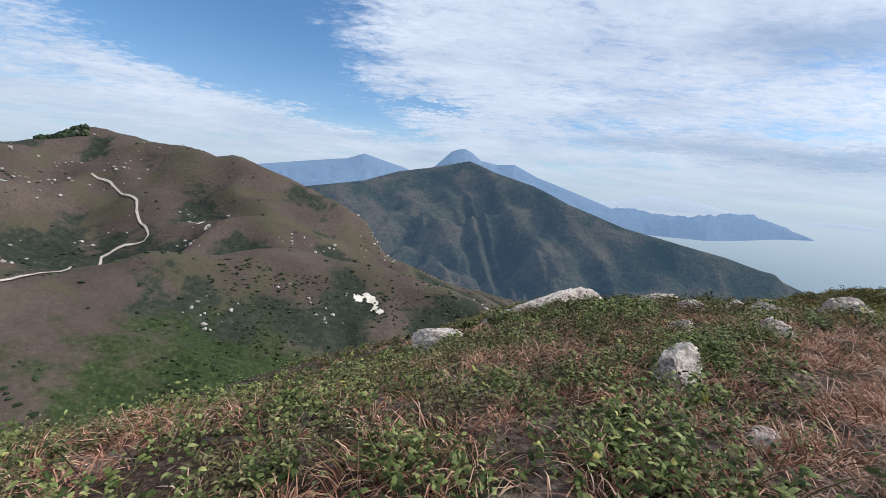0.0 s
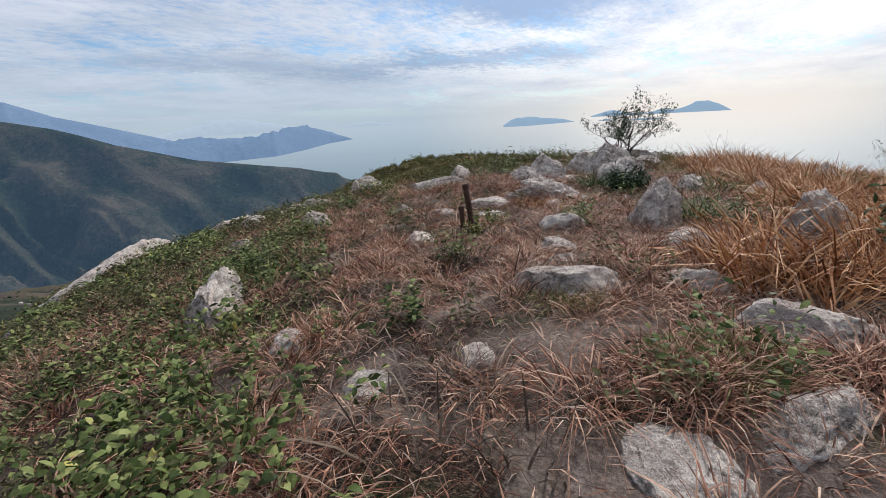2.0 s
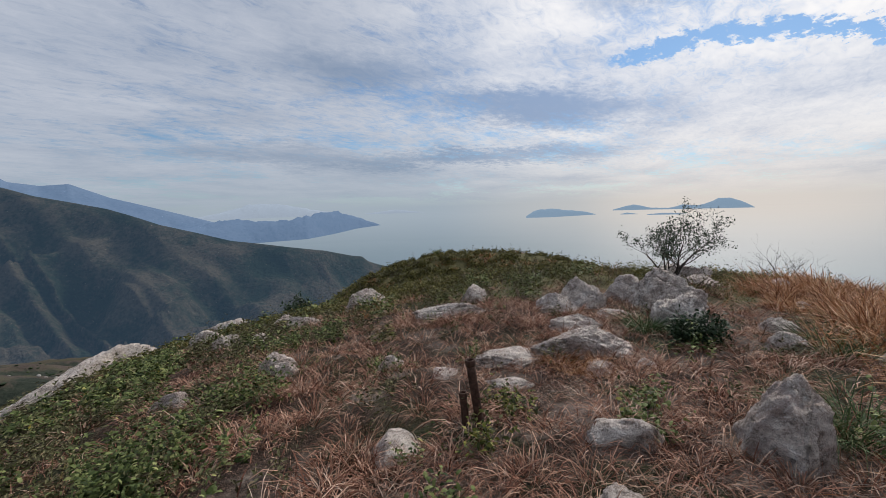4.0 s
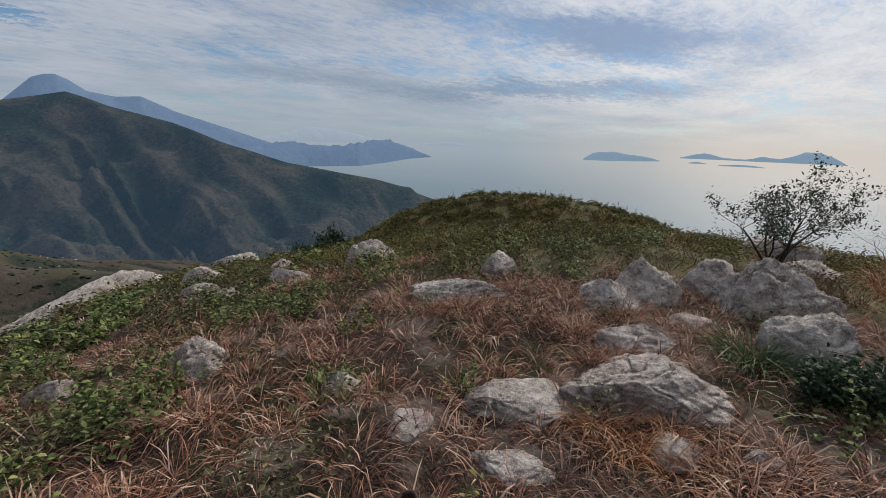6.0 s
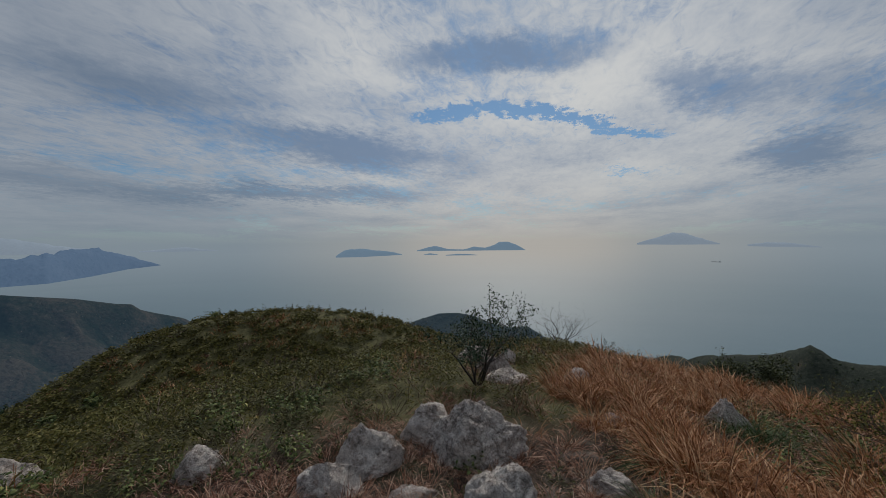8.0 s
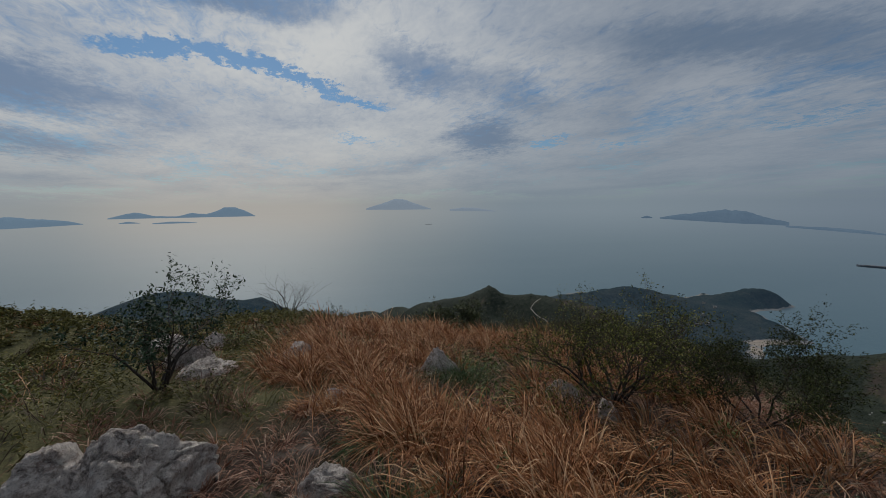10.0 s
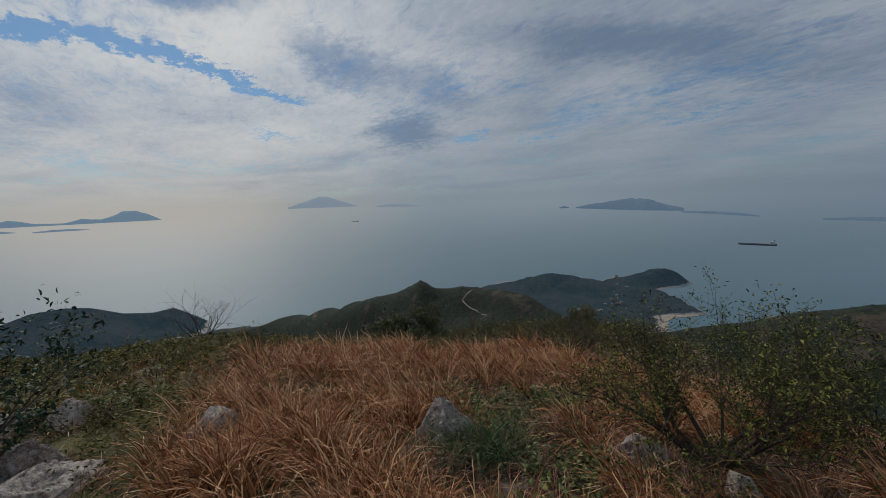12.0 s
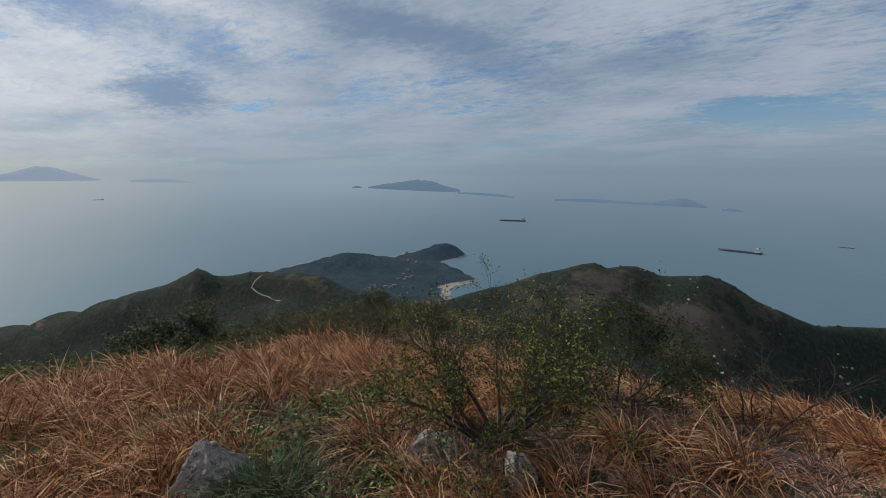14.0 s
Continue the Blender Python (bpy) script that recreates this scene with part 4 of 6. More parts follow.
# pale: lighter stone, also used to paint shaded near sides of boulders brighter
ROCKS = [
    # x, y, wide, deep, high, turn, seed, pale, lean
    (3.62, 1.42, 0.78, 0.50, 0.20, -62, 11, 1, 0), (2.38, 3.95, 1.35, 0.52, 0.27, 50, 355, 1, -11),
    (5.75, 1.22, 0.62, 0.60, 0.50, -70, 15, 0, 10), (4.95, 0.78, 0.55, 0.45, 0.16, -80, 16, 0, 0),
    (6.25, -0.15, 0.66, 0.50, 0.42, -90, 97, 0, 0), (5.30, 0.05, 0.54, 0.44, 0.40, -90, 98, 0, 0), (4.05, 0.62, 0.44, 0.36, 0.14, -80, 19, 1, 0),
    (5.35, 2.12, 0.48, 0.40, 0.13, -60, 20, 1, 0), (4.66, 1.88, 0.36, 0.42, 0.09, -60, 21, 1, 0), (4.18, 1.62, 0.20, 0.18, 0.07, -60, 22, 1, 0),
    (7.45, 5.40, 1.65, 0.60, 0.20, -45, 23, 1, 0), (8.55, 5.70, 0.52, 0.42, 0.26, -40, 24, 0, 0), (9.15, 4.05, 0.85, 0.70, 0.48, -55, 25, 1, 0),
    (8.60, 4.15, 0.75, 0.60, 0.26, -55, 26, 1, 0), (9.78, 2.90, 1.24, 0.90, 0.66, -72, 27, 1, 15), (9.92, 3.52, 0.80, 0.65, 0.36, -60, 28, 1, 0),
    (8.62, 2.52, 0.68, 0.60, 0.46, -80, 29, 1, 0), (9.50, 1.42, 0.52, 0.46, 0.22, -90, 30, 1, 0), (12.2, -0.50, 0.62, 0.50, 0.44, -110, 31, 1, 0),
    (13.30, 1.62, 0.70, 0.50, 0.32, -100, 32, 1, 0), (13.30, 3.25, 0.80, 0.50, 0.36, -70, 33, 0, 0), (11.35, 1.20, 0.30, 0.28, 0.18, -90, 34, 0, 0),
    (8.45, 0.42, 0.40, 0.40, 0.20, -100, 35, 1, 0), (10.85, -1.95, 0.55, 0.40, 0.28, -150, 36, 1, 0), (10.02, -2.02, 0.34, 0.32, 0.28, -150, 37, 1, 0),
    (4.90, 6.00, 0.55, 0.46, 0.20, -30, 38, 0, 0), (5.52, 4.62, 0.38, 0.32, 0.16, -30, 39, 0, 0), (6.32, 3.62, 0.80, 0.66, 0.11, -40, 40, 1, 0),
    (7.16, 3.05, 1.30, 0.85, 0.30, -40, 41, 0, 6), (7.72, 3.50, 0.85, 0.55, 0.20, -45, 42, 0, 0), (8.50, 1.32, 0.55, 0.45, 0.20, -80, 43, 0, 0),
    (7.70, 14.40, 1.70, 0.90, 0.55, -20, 44, 1, 0), (8.10, 8.35, 1.05, 0.75, 0.42, -30, 45, 0, 0), (6.30, 12.20, 0.9, 0.7, 0.30, -20, 46, 0, 0),
    (0.30, 13.30, 2.10, 0.9, 0.55, -5, 47, 1, 18), (5.60, 9.30, 0.7, 0.5, 0.22, -20, 48, 0, 0), (6.70, 8.40, 0.6, 0.5, 0.22, -30, 49, 0, 0), (7.3, 10.3, 0.8, 0.5, 0.25, -30, 50, 0, 0),
    (3.9, 6.6, 0.45, 0.35, 0.15, 10, 51, 0, 0), (14.6, 3.1, 0.6, 0.5, 0.3, 30, 52, 0, 0), (4.35, 3.35, 0.5, 0.4, 0.14, 30, 53, 0, 0), (2.2, 2.6, 0.3, 0.26, 0.1, 0, 54, 0, 0),
    (3.54, 0.10, 0.64, 0.48, 0.14, -70, 91, 0, 0), (2.78, 0.10, 0.62, 0.28, 0.10, 150, 72, 1, 8), (2.32, 0.43, 0.42, 0.36, 0.06, 20, 73, 1, 0),
    (5.56, 3.92, 0.36, 0.30, 0.04, 30, 61, 0, 0), (4.90, 5.78, 0.36, 0.30, 0.13, 20, 62, 0, 0), (8.62, 3.26, 0.50, 0.36, 0.10, -50, 63, 0, 0), (5.75, 8.35, 0.55, 0.4, 0.16, -20, 64, 1, 0), (6.60, 2.72, 0.36, 0.28, 0.06, -40, 65, 0, 0),
    (6.82, 2.36, 0.26, 0.2, 0.10, -30, 66, 0, 0), (14.55, 3.85, 0.8, 0.6, 0.26, -70, 67, 1, 0), (5.84, 3.32, 0.58, 0.36, 0.07, -50, 69, 1, 0),
    (2.12, 1.78, 0.40, 0.32, 0.05, 40, 74, 1, 0), (2.55, 1.42, 0.30, 0.24, 0.06, 10, 75, 1, 0), (12.9, 3.0, 0.9, 0.7, 0.22, -60, 76, 0, 0),
]
for x, y, wide, deep, high, turn, seed, pale, lean in ROCKS:
    rock(x, y, wide, deep, high * (1.15 if y > 3.5 and high < 0.4 else 1.0), turn, seed, PALE_ROCK if pale else ROCK, lean, label="pale weathered granite rock in dry grass" if pale else "weathered grey granite boulder with lichen in dry grass")
# the long white slab on the brink
slab = rock(3.5, 14.9, 4.8, 1.4, 0.95, 8, 60, PALE_ROCK, -22, "long pale granite slab on the brink of the slope")


# ---------------------------------------------------------------- plants: blades and leaves
TRACK = np.array([(-3, -1.2), (0.5, 0.0), (2.0, 0.7), (3.2, 0.9), (4.6, 1.6), (5.6, 2.2), (6.8, 1.9), (7.7, 1.5), (8.8, 1.0), (10.0, 0.2)])


def track_distance(x, y):
    best = np.full(np.shape(x), 1e9)
    for (ax, ay), (bx, by) in zip(TRACK[:-1], TRACK[1:]):
        ux, uy = bx - ax, by - ay
        s = np.clip(((x - ax) * ux + (y - ay) * uy) / (ux * ux + uy * uy), 0, 1)
        best = np.minimum(best, np.hypot(x - ax - s * ux, y - ay - s * uy))
    return best


def soft_step(v, a, b):
    s = np.clip((v - a) / (b - a), 0, 1)
    return s * s * (3 - 2 * s)


def zones(x, y):
    """How much of each kind of cover grows at a place: red grass, tall orange grass, herbs, olive heath."""
    wob = fractal(x / 2.2, y / 2.2, 3, 70)
    orange = sum(np.exp(-((x - cx) ** 2 + (y - cy) ** 2) / (2 * s * s)) for cx, cy, s in ((11.7, -1.2, 1.5), (14.2, -1.4, 2.0), (6.9, -1.0, 1.0), (8.4, -2.4, 1.2), (15.0, -3.2, 1.2), (12.6, -3.6, 1.2), (5.0, -0.25, 0.4), (9.2, -0.9, 1.0), (12.6, 0.6, 0.9), (14.6, 0.2, 1.2), (16.4, -0.7, 1.0), (6, -5, 3)))
    orange = soft_step(orange + 0.3 * wob, 0.35, 0.8) * soft_step(fractal(x / 1.3, y / 1.3, 3, 76), -0.75, 0.15) * soft_step(np.hypot(x - 11.4, (y + 0.7) * 0.9), 0.5, 1.1)
    greens = sum(np.exp(-((x - cx) ** 2 + (y - cy) ** 2) / (2 * s * s)) for cx, cy, s in ((13.2, -1.5, 0.5), (12.2, -1.55, 0.45), (12.3, -2.9, 0.5), (14.8, 2.6, 0.8), (15.4, 1.2, 0.5)))
    orange = orange * (1 - soft_step(greens + 0.3 * wob, 0.3, 0.7))
    dome = soft_step(x + 0.55 * y + 1.0 * wob, 11.4, 13.2) * (1 - orange * 0.85)
    north = np.maximum(soft_step(y - 0.72 * x + 0.9 * wob - 0.7 * soft_step(x, 2.5, 4.5), 0.6, 2.4), 0.9 * soft_step(1.1 - np.hypot(x - 11.4, (y + 0.6) * 0.8) + 0.3 * wob, 0, 0.5))
    north = np.maximum(north, 0.95 * soft_step(2.3 - np.hypot((x - 10.6) * 0.75, y - 5.9) + 0.7 * wob, 0, 0.8)) * (1 - 0.6 * dome)
    north = np.maximum(north, 0.9 * soft_step(greens + 0.3 * wob, 0.35, 0.8))
    red = np.clip(1 - 0.42 * north - 0.9 * orange - 0.95 * dome, 0.03, 1)
    return red, orange, north, dome


def scatter(count, x0, x1, y0, y1, chance, seed, near=9.0):
    """Places, thinned by chance(x, y) and with the distance from the track."""
    rng = np.random.RandomState(seed)
    xs, ys, got = [], [], 0
    while got < count:
        x, y = rng.uniform(x0, x1, 200000), rng.uniform(y0, y1, 200000)
        keep = rng.uniform(size=200000) < chance(x, y) * np.minimum(1, (near / np.maximum(track_distance(x, y), 0.1)) ** 1.6)
        xs.append(x[keep]), ys.append(y[keep])
        got += keep.sum()
    return np.concatenate(xs)[:count], np.concatenate(ys)[:count], rng


def clear_of_rocks(x, y, grow=0.0):
    free = np.ones(len(x), bool)
    for rx, ry, wide, deep, high, turn, *_ in ROCKS:
        c, s = math.cos(radians(turn)), math.sin(radians(turn))
        u, v = (x - rx) * c + (y - ry) * s, -(x - rx) * s + (y - ry) * c
        free &= (u / (wide * 0.46 + grow)) ** 2 + (v / (deep * 0.46 + grow)) ** 2 > 1
    return free


def blades(name, root, height, width, toward, lean, droop, mat, label, rng, category="grass", fine=True):
    """Grass: every blade a bent, tapering strip of three pieces."""
    k = len(root)
    s = np.array([0.0, 0.38, 0.72, 1.0]) if fine else np.array([0.0, 0.55, 1.0])
    c = len(s)
    along = toward[:, None, :] * (lean[:, None] * s + 0.5 * droop[:, None] * s**2)[..., None] * height[:, None, None]
    rise = (s[None] * np.sqrt(np.clip(1 - (lean[:, None] * 0.7 * s) ** 2, 0.1, 1)) - 0.7 * droop[:, None] * s[None] ** 2.4) * height[:, None]
    mid = np.zeros((k, c, 3))
    mid[:, :, :2] = root[:, None, :2] + along
    mid[:, :, 2] = root[:, None, 2] + rise
    twist = rng.uniform(0, np.pi, k)
    side = np.stack([np.cos(twist), np.sin(twist), rng.uniform(-0.3, 0.3, k)], -1)[:, None, :]
    w = (width[:, None] * np.array([0.9, 1.0, 0.65])[:c - 1])[..., None]
    left, right = mid[:, :-1] - side * w / 2, mid[:, :-1] + side * w / 2
    verts = np.concatenate([left, right, mid[:, -1:]], 1)
    pattern = np.array([(0, 3, 4), (0, 4, 1), (1, 4, 5), (1, 5, 2), (2, 5, 6)]) if fine else np.array([(0, 2, 3), (0, 3, 1), (1, 3, 4)])
    faces = (np.arange(k)[:, None, None] * (2 * c - 1) + pattern).reshape(-1, 3)
    ob = mesh_object(name, verts.reshape(-1, 3), faces, mat)
    return tagged(ob, label, category, kind="stuff")


def tussocks(name, cx, cy, rng, each, spread, tall, wide, lean, droop, mat, label, wind=(0.0, 0.0), fine_reach=2.2):
    k = len(cx)
    per = np.maximum((each * rng.uniform(0.6, 1.4, k)).astype(int), 3)
    own = np.repeat(np.arange(k), per)
    total = len(own)
    ang, rad = rng.uniform(0, 2 * np.pi, total), np.sqrt(rng.uniform(0, 1, total))
    size = rng.uniform(0.7, 1.35, k)[own]
    x, y = cx[own] + np.cos(ang) * rad * spread * size, cy[own] + np.sin(ang) * rad * spread * size
    root = np.stack([x, y, land(x, y) - 0.02], -1)
    out = np.stack([np.cos(ang) * rad + rng.normal(0, 0.35, total) + wind[0], np.sin(ang) * rad + rng.normal(0, 0.35, total) + wind[1]], -1)
    out /= np.maximum(np.linalg.norm(out, axis=1, keepdims=True), 0.2)
    far = np.clip(track_distance(x, y) / 4.5, 1, 3.6)
    height = tall * size * rng.uniform(0.55, 1.2, total)
    width, lean_s, droop_s = wide * far * rng.uniform(0.6, 1.3, total), lean * rng.uniform(0.4, 1.3, total) + 0.1, droop * rng.uniform(0.2, 1.3, total)
    close = track_distance(x, y) < fine_reach
    for pick, fine in ((close, True), (~close, False)):
        if pick.any():
            blades(name, root[pick], height[pick], width[pick], out[pick], lean_s[pick], droop_s[pick], mat, label, rng, "grass", fine)


def leaves(centre, way, length, width, up_tilt, rng, plain=False):
    """Folded leaves of four triangles; centre is the stalk end, way the level direction."""
    k = len(centre)
    d = np.stack([way[:, 0] * np.cos(up_tilt), way[:, 1] * np.cos(up_tilt), np.sin(up_tilt)], -1)
    roll = rng.normal(0, 0.5, k)
    level = np.stack([-way[:, 1], way[:, 0], np.zeros(k)], -1)
    over = np.cross(level, d) * -1
    side = level * np.cos(roll)[:, None] + over * np.sin(roll)[:, None]
    lift = np.cross(d, side)
    L, W = length[:, None], width[:, None]
    base, tip = centre, centre + d * L - lift * L * 0.18
    midl, midr = centre + d * L * 0.45 + side * W / 2 + lift * W * 0.18, centre + d * L * 0.45 - side * W / 2 + lift * W * 0.18
    if plain:
        return np.stack([base, midl, tip, midr], 1).reshape(-1, 3), (np.arange(k)[:, None, None] * 4 + np.array([(0, 2, 1), (0, 3, 2)])).reshape(-1, 3)
    ring = [base]
    for at, half, hang in ((0.26, 0.42, 0.0), (0.66, 0.44, -0.05)):
        ring.append(centre + d * L * at + side * W * half + lift * (W * 0.16 + L * hang))
    ring.append(tip)
    for at, half, hang in ((0.66, 0.44, -0.05), (0.26, 0.42, 0.0)):
        ring.append(centre + d * L * at - side * W * half + lift * (W * 0.16 + L * hang))
    verts = np.stack(ring, 1)
    pattern = np.array([(0, 5, 1), (1, 5, 4), (1, 4, 2), (2, 4, 3)])
    return verts.reshape(-1, 3), (np.arange(k)[:, None, None] * 6 + pattern).reshape(-1, 3)


def sprigs(name, x, y, rng, tall, each, leaf, mat, label, category="herbs", plain=False):
    """Leafy shoots: leaves set round short leaning stems."""
    k = len(x)
    far = np.clip(track_distance(x, y) / 4.2, 1, 3.6)
    high = tall * rng.uniform(0.5, 1.3, k)
    bend = rng.normal(0, 0.3, (k, 2))
    own = np.repeat(np.arange(k), each)
    total = len(own)
    s = np.tile((np.arange(each) + 0.6) / each, k) * rng.uniform(0.85, 1.1, total)
    z = land(x, y)
    centre = np.stack([x[own] + bend[own, 0] * high[own] * s, y[own] + bend[own, 1] * high[own] * s, z[own] + high[own] * s], -1)
    ang = np.tile(np.arange(each) * 2.4, k) + rng.uniform(0, 6.28, k)[own] + rng.normal(0, 0.3, total)
    way = np.stack([np.cos(ang), np.sin(ang)], -1)
    length = leaf * far[own] * rng.uniform(0.6, 1.3, total) * (1.1 - 0.35 * s)
    v, f = leaves(centre, way, length, length * rng.uniform(0.42, 0.58, total), rng.normal(0.15, 0.45, total), rng, plain)
    return tagged(mesh_object(name, v, f, mat), label, category, kind="stuff")


BARE_SPOTS = [(3.3, 0.8, 0.20), (2.27, 1.81, 0.24), (4.6, 1.45, 0.3), (5.6, 2.4, 0.35), (7.9, 3.1, 0.35), (8.9, 2.0, 0.3), (2.95, 1.02, 0.24), (2.66, 1.04, 0.26), (2.13, 0.67, 0.29), (2.49, 0.12, 0.33), (2.62, 1.35, 0.16),
              (1.7, 0.35, 0.25), (8.4, 3.45, 0.3), (3.67, 2.11, 0.16), (5.3, 2.2, 0.3)]


def trodden(x, y):
    """1 on the bare trodden spots, 0 off them."""
    wob = 0.25 * fractal(x / 0.4, y / 0.4, 2, 90)
    bare = np.zeros(np.shape(x))
    for cx, cy, s in BARE_SPOTS:
        bare = np.maximum(bare, soft_step(1.15 - np.hypot(x - cx, y - cy) / s + wob, 0.0, 0.5))
    return bare


def wear(ob):
    """Keeps on the ground's mesh where it is trodden bare."""
    co = np.empty(len(ob.data.vertices) * 3, np.float32)
    ob.data.vertices.foreach_get("co", co)
    co = co.reshape(-1, 3)
    ob.data.attributes.new("trodden", "FLOAT", "POINT").data.foreach_set("value", trodden(co[:, 0], co[:, 1]).astype(np.float32))


wear(GROUND)
AREA = (-9, 34, -15, 30)


def visible_ground():
    """A grid over the summit: 1 where the camera sees the ground along its path, little where brows hide it."""
    gx, gy = np.arange(AREA[0], AREA[1] + 0.5, 0.5), np.arange(AREA[2], AREA[3] + 0.5, 0.5)
    X, Y = np.meshgrid(gx, gy, indexing="ij")
    top = summit(X, Y) + 0.45
    free = np.zeros(X.shape, bool)
    for ex, ey, ez in ((0, 0, 1.5), (1.7, 0.8, 1.6), (4.5, 2.2, 2.3), (7.5, 1.8, 2.3), (8.8, 1.1, 2.2)):
        clear = np.ones(X.shape, bool)
        for t in np.linspace(0.06, 0.96, 24):
            clear &= summit(ex + (X - ex) * t, ey + (Y - ey) * t) < ez + (top - ez) * t
        free |= clear
    wide = free.copy()
    for i in (-1, 0, 1):
        for j in (-1, 0, 1):
            wide |= np.roll(np.roll(free, i, 0), j, 1)
    return np.where(wide, 1.0, 0.08)


VISIBLE_GROUND = visible_ground()


def seen_ground(x, y):
    """Fits the cover to the camera's view: thin behind the start of the walk and where brows hide the ground, full
    elsewhere.
    """
    i, j = np.clip(((x - AREA[0]) / 0.5).round().astype(int), 0, VISIBLE_GROUND.shape[0] - 1), np.clip(((y - AREA[2]) / 0.5).round().astype(int), 0, VISIBLE_GROUND.shape[1] - 1)
    return np.where((y < -1.5 - 0.3 * x) & (x < 5), 0.12, 1.0) * VISIBLE_GROUND[i, j]


def cover(count, chance, seed, near, room=-0.03):
    x, y, rng = scatter(count, *AREA, lambda x, y: chance(x, y) * seen_ground(x, y), seed, near)
    ok = clear_of_rocks(x, y, room)
    return x[ok], y[ok], rng


def patchy(x, y, size, seed, low=-0.5, high=0.5):
    return soft_step(fractal(x / size, y / size, 3, seed), low, high)


def clumped(x, y, rng, each, spread):
    """Each place becomes a clump of several; the last array is 1 in a clump's middle and less towards its rim."""
    own = np.repeat(np.arange(len(x)), each)
    size = rng.uniform(0.6, 1.5, len(x))[own]
    r, a = np.sqrt(rng.uniform(0, 1, len(own))), rng.uniform(0, 6.28, len(own))
    px, py = x[own] + r * np.cos(a) * spread * size, y[own] + r * np.sin(a) * spread * size
    ok = clear_of_rocks(px, py, -0.05)
    return px[ok], py[ok], ((1.25 - 0.8 * r**2) * (0.6 + 0.4 * size))[ok]


x, y, rng = cover(2250, lambda x, y: (0.02 + 0.98 * zones(x, y)[0]) * (0.25 + 0.75 * patchy(x, y, 0.5, 75, -0.4, 0.2)) * (1 - 0.95 * trodden(x, y)), 101, 4.5)
tussocks("dry_grass", x, y, rng, 68, 0.12, 0.215, 0.0070, 0.62, 1.3, RED_GRASS, "reddish dry drooping grass tussocks")
x, y, rng = cover(17000, lambda x, y: (0.22 + 0.78 * zones(x, y)[0]) * (1 - 0.6 * trodden(x, y)), 102, 4.0)
a = rng.uniform(0, 6.28, len(x))
blades("dry_grass", np.stack([x, y, land(x, y) - 0.01], -1), rng.uniform(0.06, 0.18, len(x)), rng.uniform(0.006, 0.012, len(x)) * np.clip(track_distance(x, y) / 5, 1, 3), np.stack([np.cos(a), np.sin(a)], -1),
       rng.uniform(0.5, 1.3, len(x)), rng.uniform(0.3, 1.1, len(x)), RED_GRASS, "short matted reddish dry grass", rng, fine=False)
x, y, rng = cover(1150, lambda x, y: zones(x, y)[1] * (0.12 + 0.88 * patchy(x, y, 0.55, 77, -0.35, 0.25)), 103, 8.0, 0.12)
tussocks("tall_grass", x, y, rng, 62, 0.14, 0.60, 0.0110, 0.30, 1.45, ORANGE_GRASS, "tall orange-brown dry grass bending in tufts", (0.4, 0.2), 6.0)
x, y, rng = cover(850, lambda x, y: np.where(y < 0.12 * x - 0.6, 0.6, 0.05) + 0.08 * zones(x, y)[3], 108, 8.0)
tussocks("dead_weeds", x, y, rng, 30, 0.24, 0.32, 0.009, 0.5, 0.6, STRAW, "grey-brown dead weeds and straw")
x, y, rng = cover(1100, lambda x, y: 0.3 * zones(x, y)[2] + zones(x, y)[3] * (0.15 + 0.85 * patchy(x, y, 3.0, 79)) + 0.10 * zones(x, y)[1], 104, 12.0)
tussocks("olive_grass", x, y, rng, 30, 0.25, 0.30, 0.008, 0.5, 0.6, OLIVE_GRASS, "olive and straw coloured grass on the dome")
x, y, rng = cover(520, lambda x, y: zones(x, y)[3] * patchy(x, y, 2.4, 82, -0.05, 0.45), 114, 12.0)
tussocks("dry_grass", x, y, rng, 26, 0.3, 0.30, 0.0085, 0.45, 0.9, ORANGE_GRASS, "rust-brown grass in patches over the heath")
x, y, rng = cover(370, lambda x, y: (0.02 + 0.98 * zones(x, y)[2] + 0.06 * zones(x, y)[0]) * (0.15 + 0.85 * patchy(x, y, 0.9, 78, -0.3, 0.35)) * (1 - trodden(x, y)), 105, 3.2)
x, y, tall = clumped(x, y, rng, 24, 0.26)
sprigs("herbs", x, y, rng, 0.26 * tall, 9, 0.056, HERB, "green leafy herbs in clumps among the grass")
x, y, rng = cover(1080, lambda x, y: (0.95 * zones(x, y)[2] + 0.12 * zones(x, y)[0]) * (1 - trodden(x, y)), 106, 5.0)
x, y, tall = clumped(x, y, rng, 11, 0.22)
sprigs("herbs", x, y, rng, 0.25 * tall, 8, 0.050, GREY_HERB, "grey-green small-leaved undergrowth", plain=True)
x, y, rng = cover(3600, lambda x, y: zones(x, y)[3] + 0.04 * zones(x, y)[1], 107, 12.0)
x, y, tall = clumped(x, y, rng, 9, 0.42)
sprigs("heath", x, y, rng, 0.25 * tall, 5, 0.052, HEATH, "olive-green low heath covering the dome", "heath", plain=True)
x, y, rng = cover(420, lambda x, y: soft_step(x - 0.35 * y, 15.6, 17.0) * soft_step(-y, 2.4, 3.6) + 0.5 * soft_step(-y, 5.0, 6.0) * soft_step(x, 10.5, 12), 113, 14.0)
x, y, tall = clumped(x, y, rng, 10, 0.4)
sprigs("brush_cover", x, y, rng, 0.42 * tall, 8, 0.034, GREY_HERB, "grey-brown twiggy low scrub on the brow", "scrub", plain=True)
x, y, rng = cover(900, lambda x, y: zones(x, y)[3] * 0.8 + 0.25 * zones(x, y)[2], 109, 16.0)
sprigs("weeds", x, y, rng, 0.50, 12, 0.034, GREY_HERB, "tall thin weeds above the heath", "weeds", plain=True)


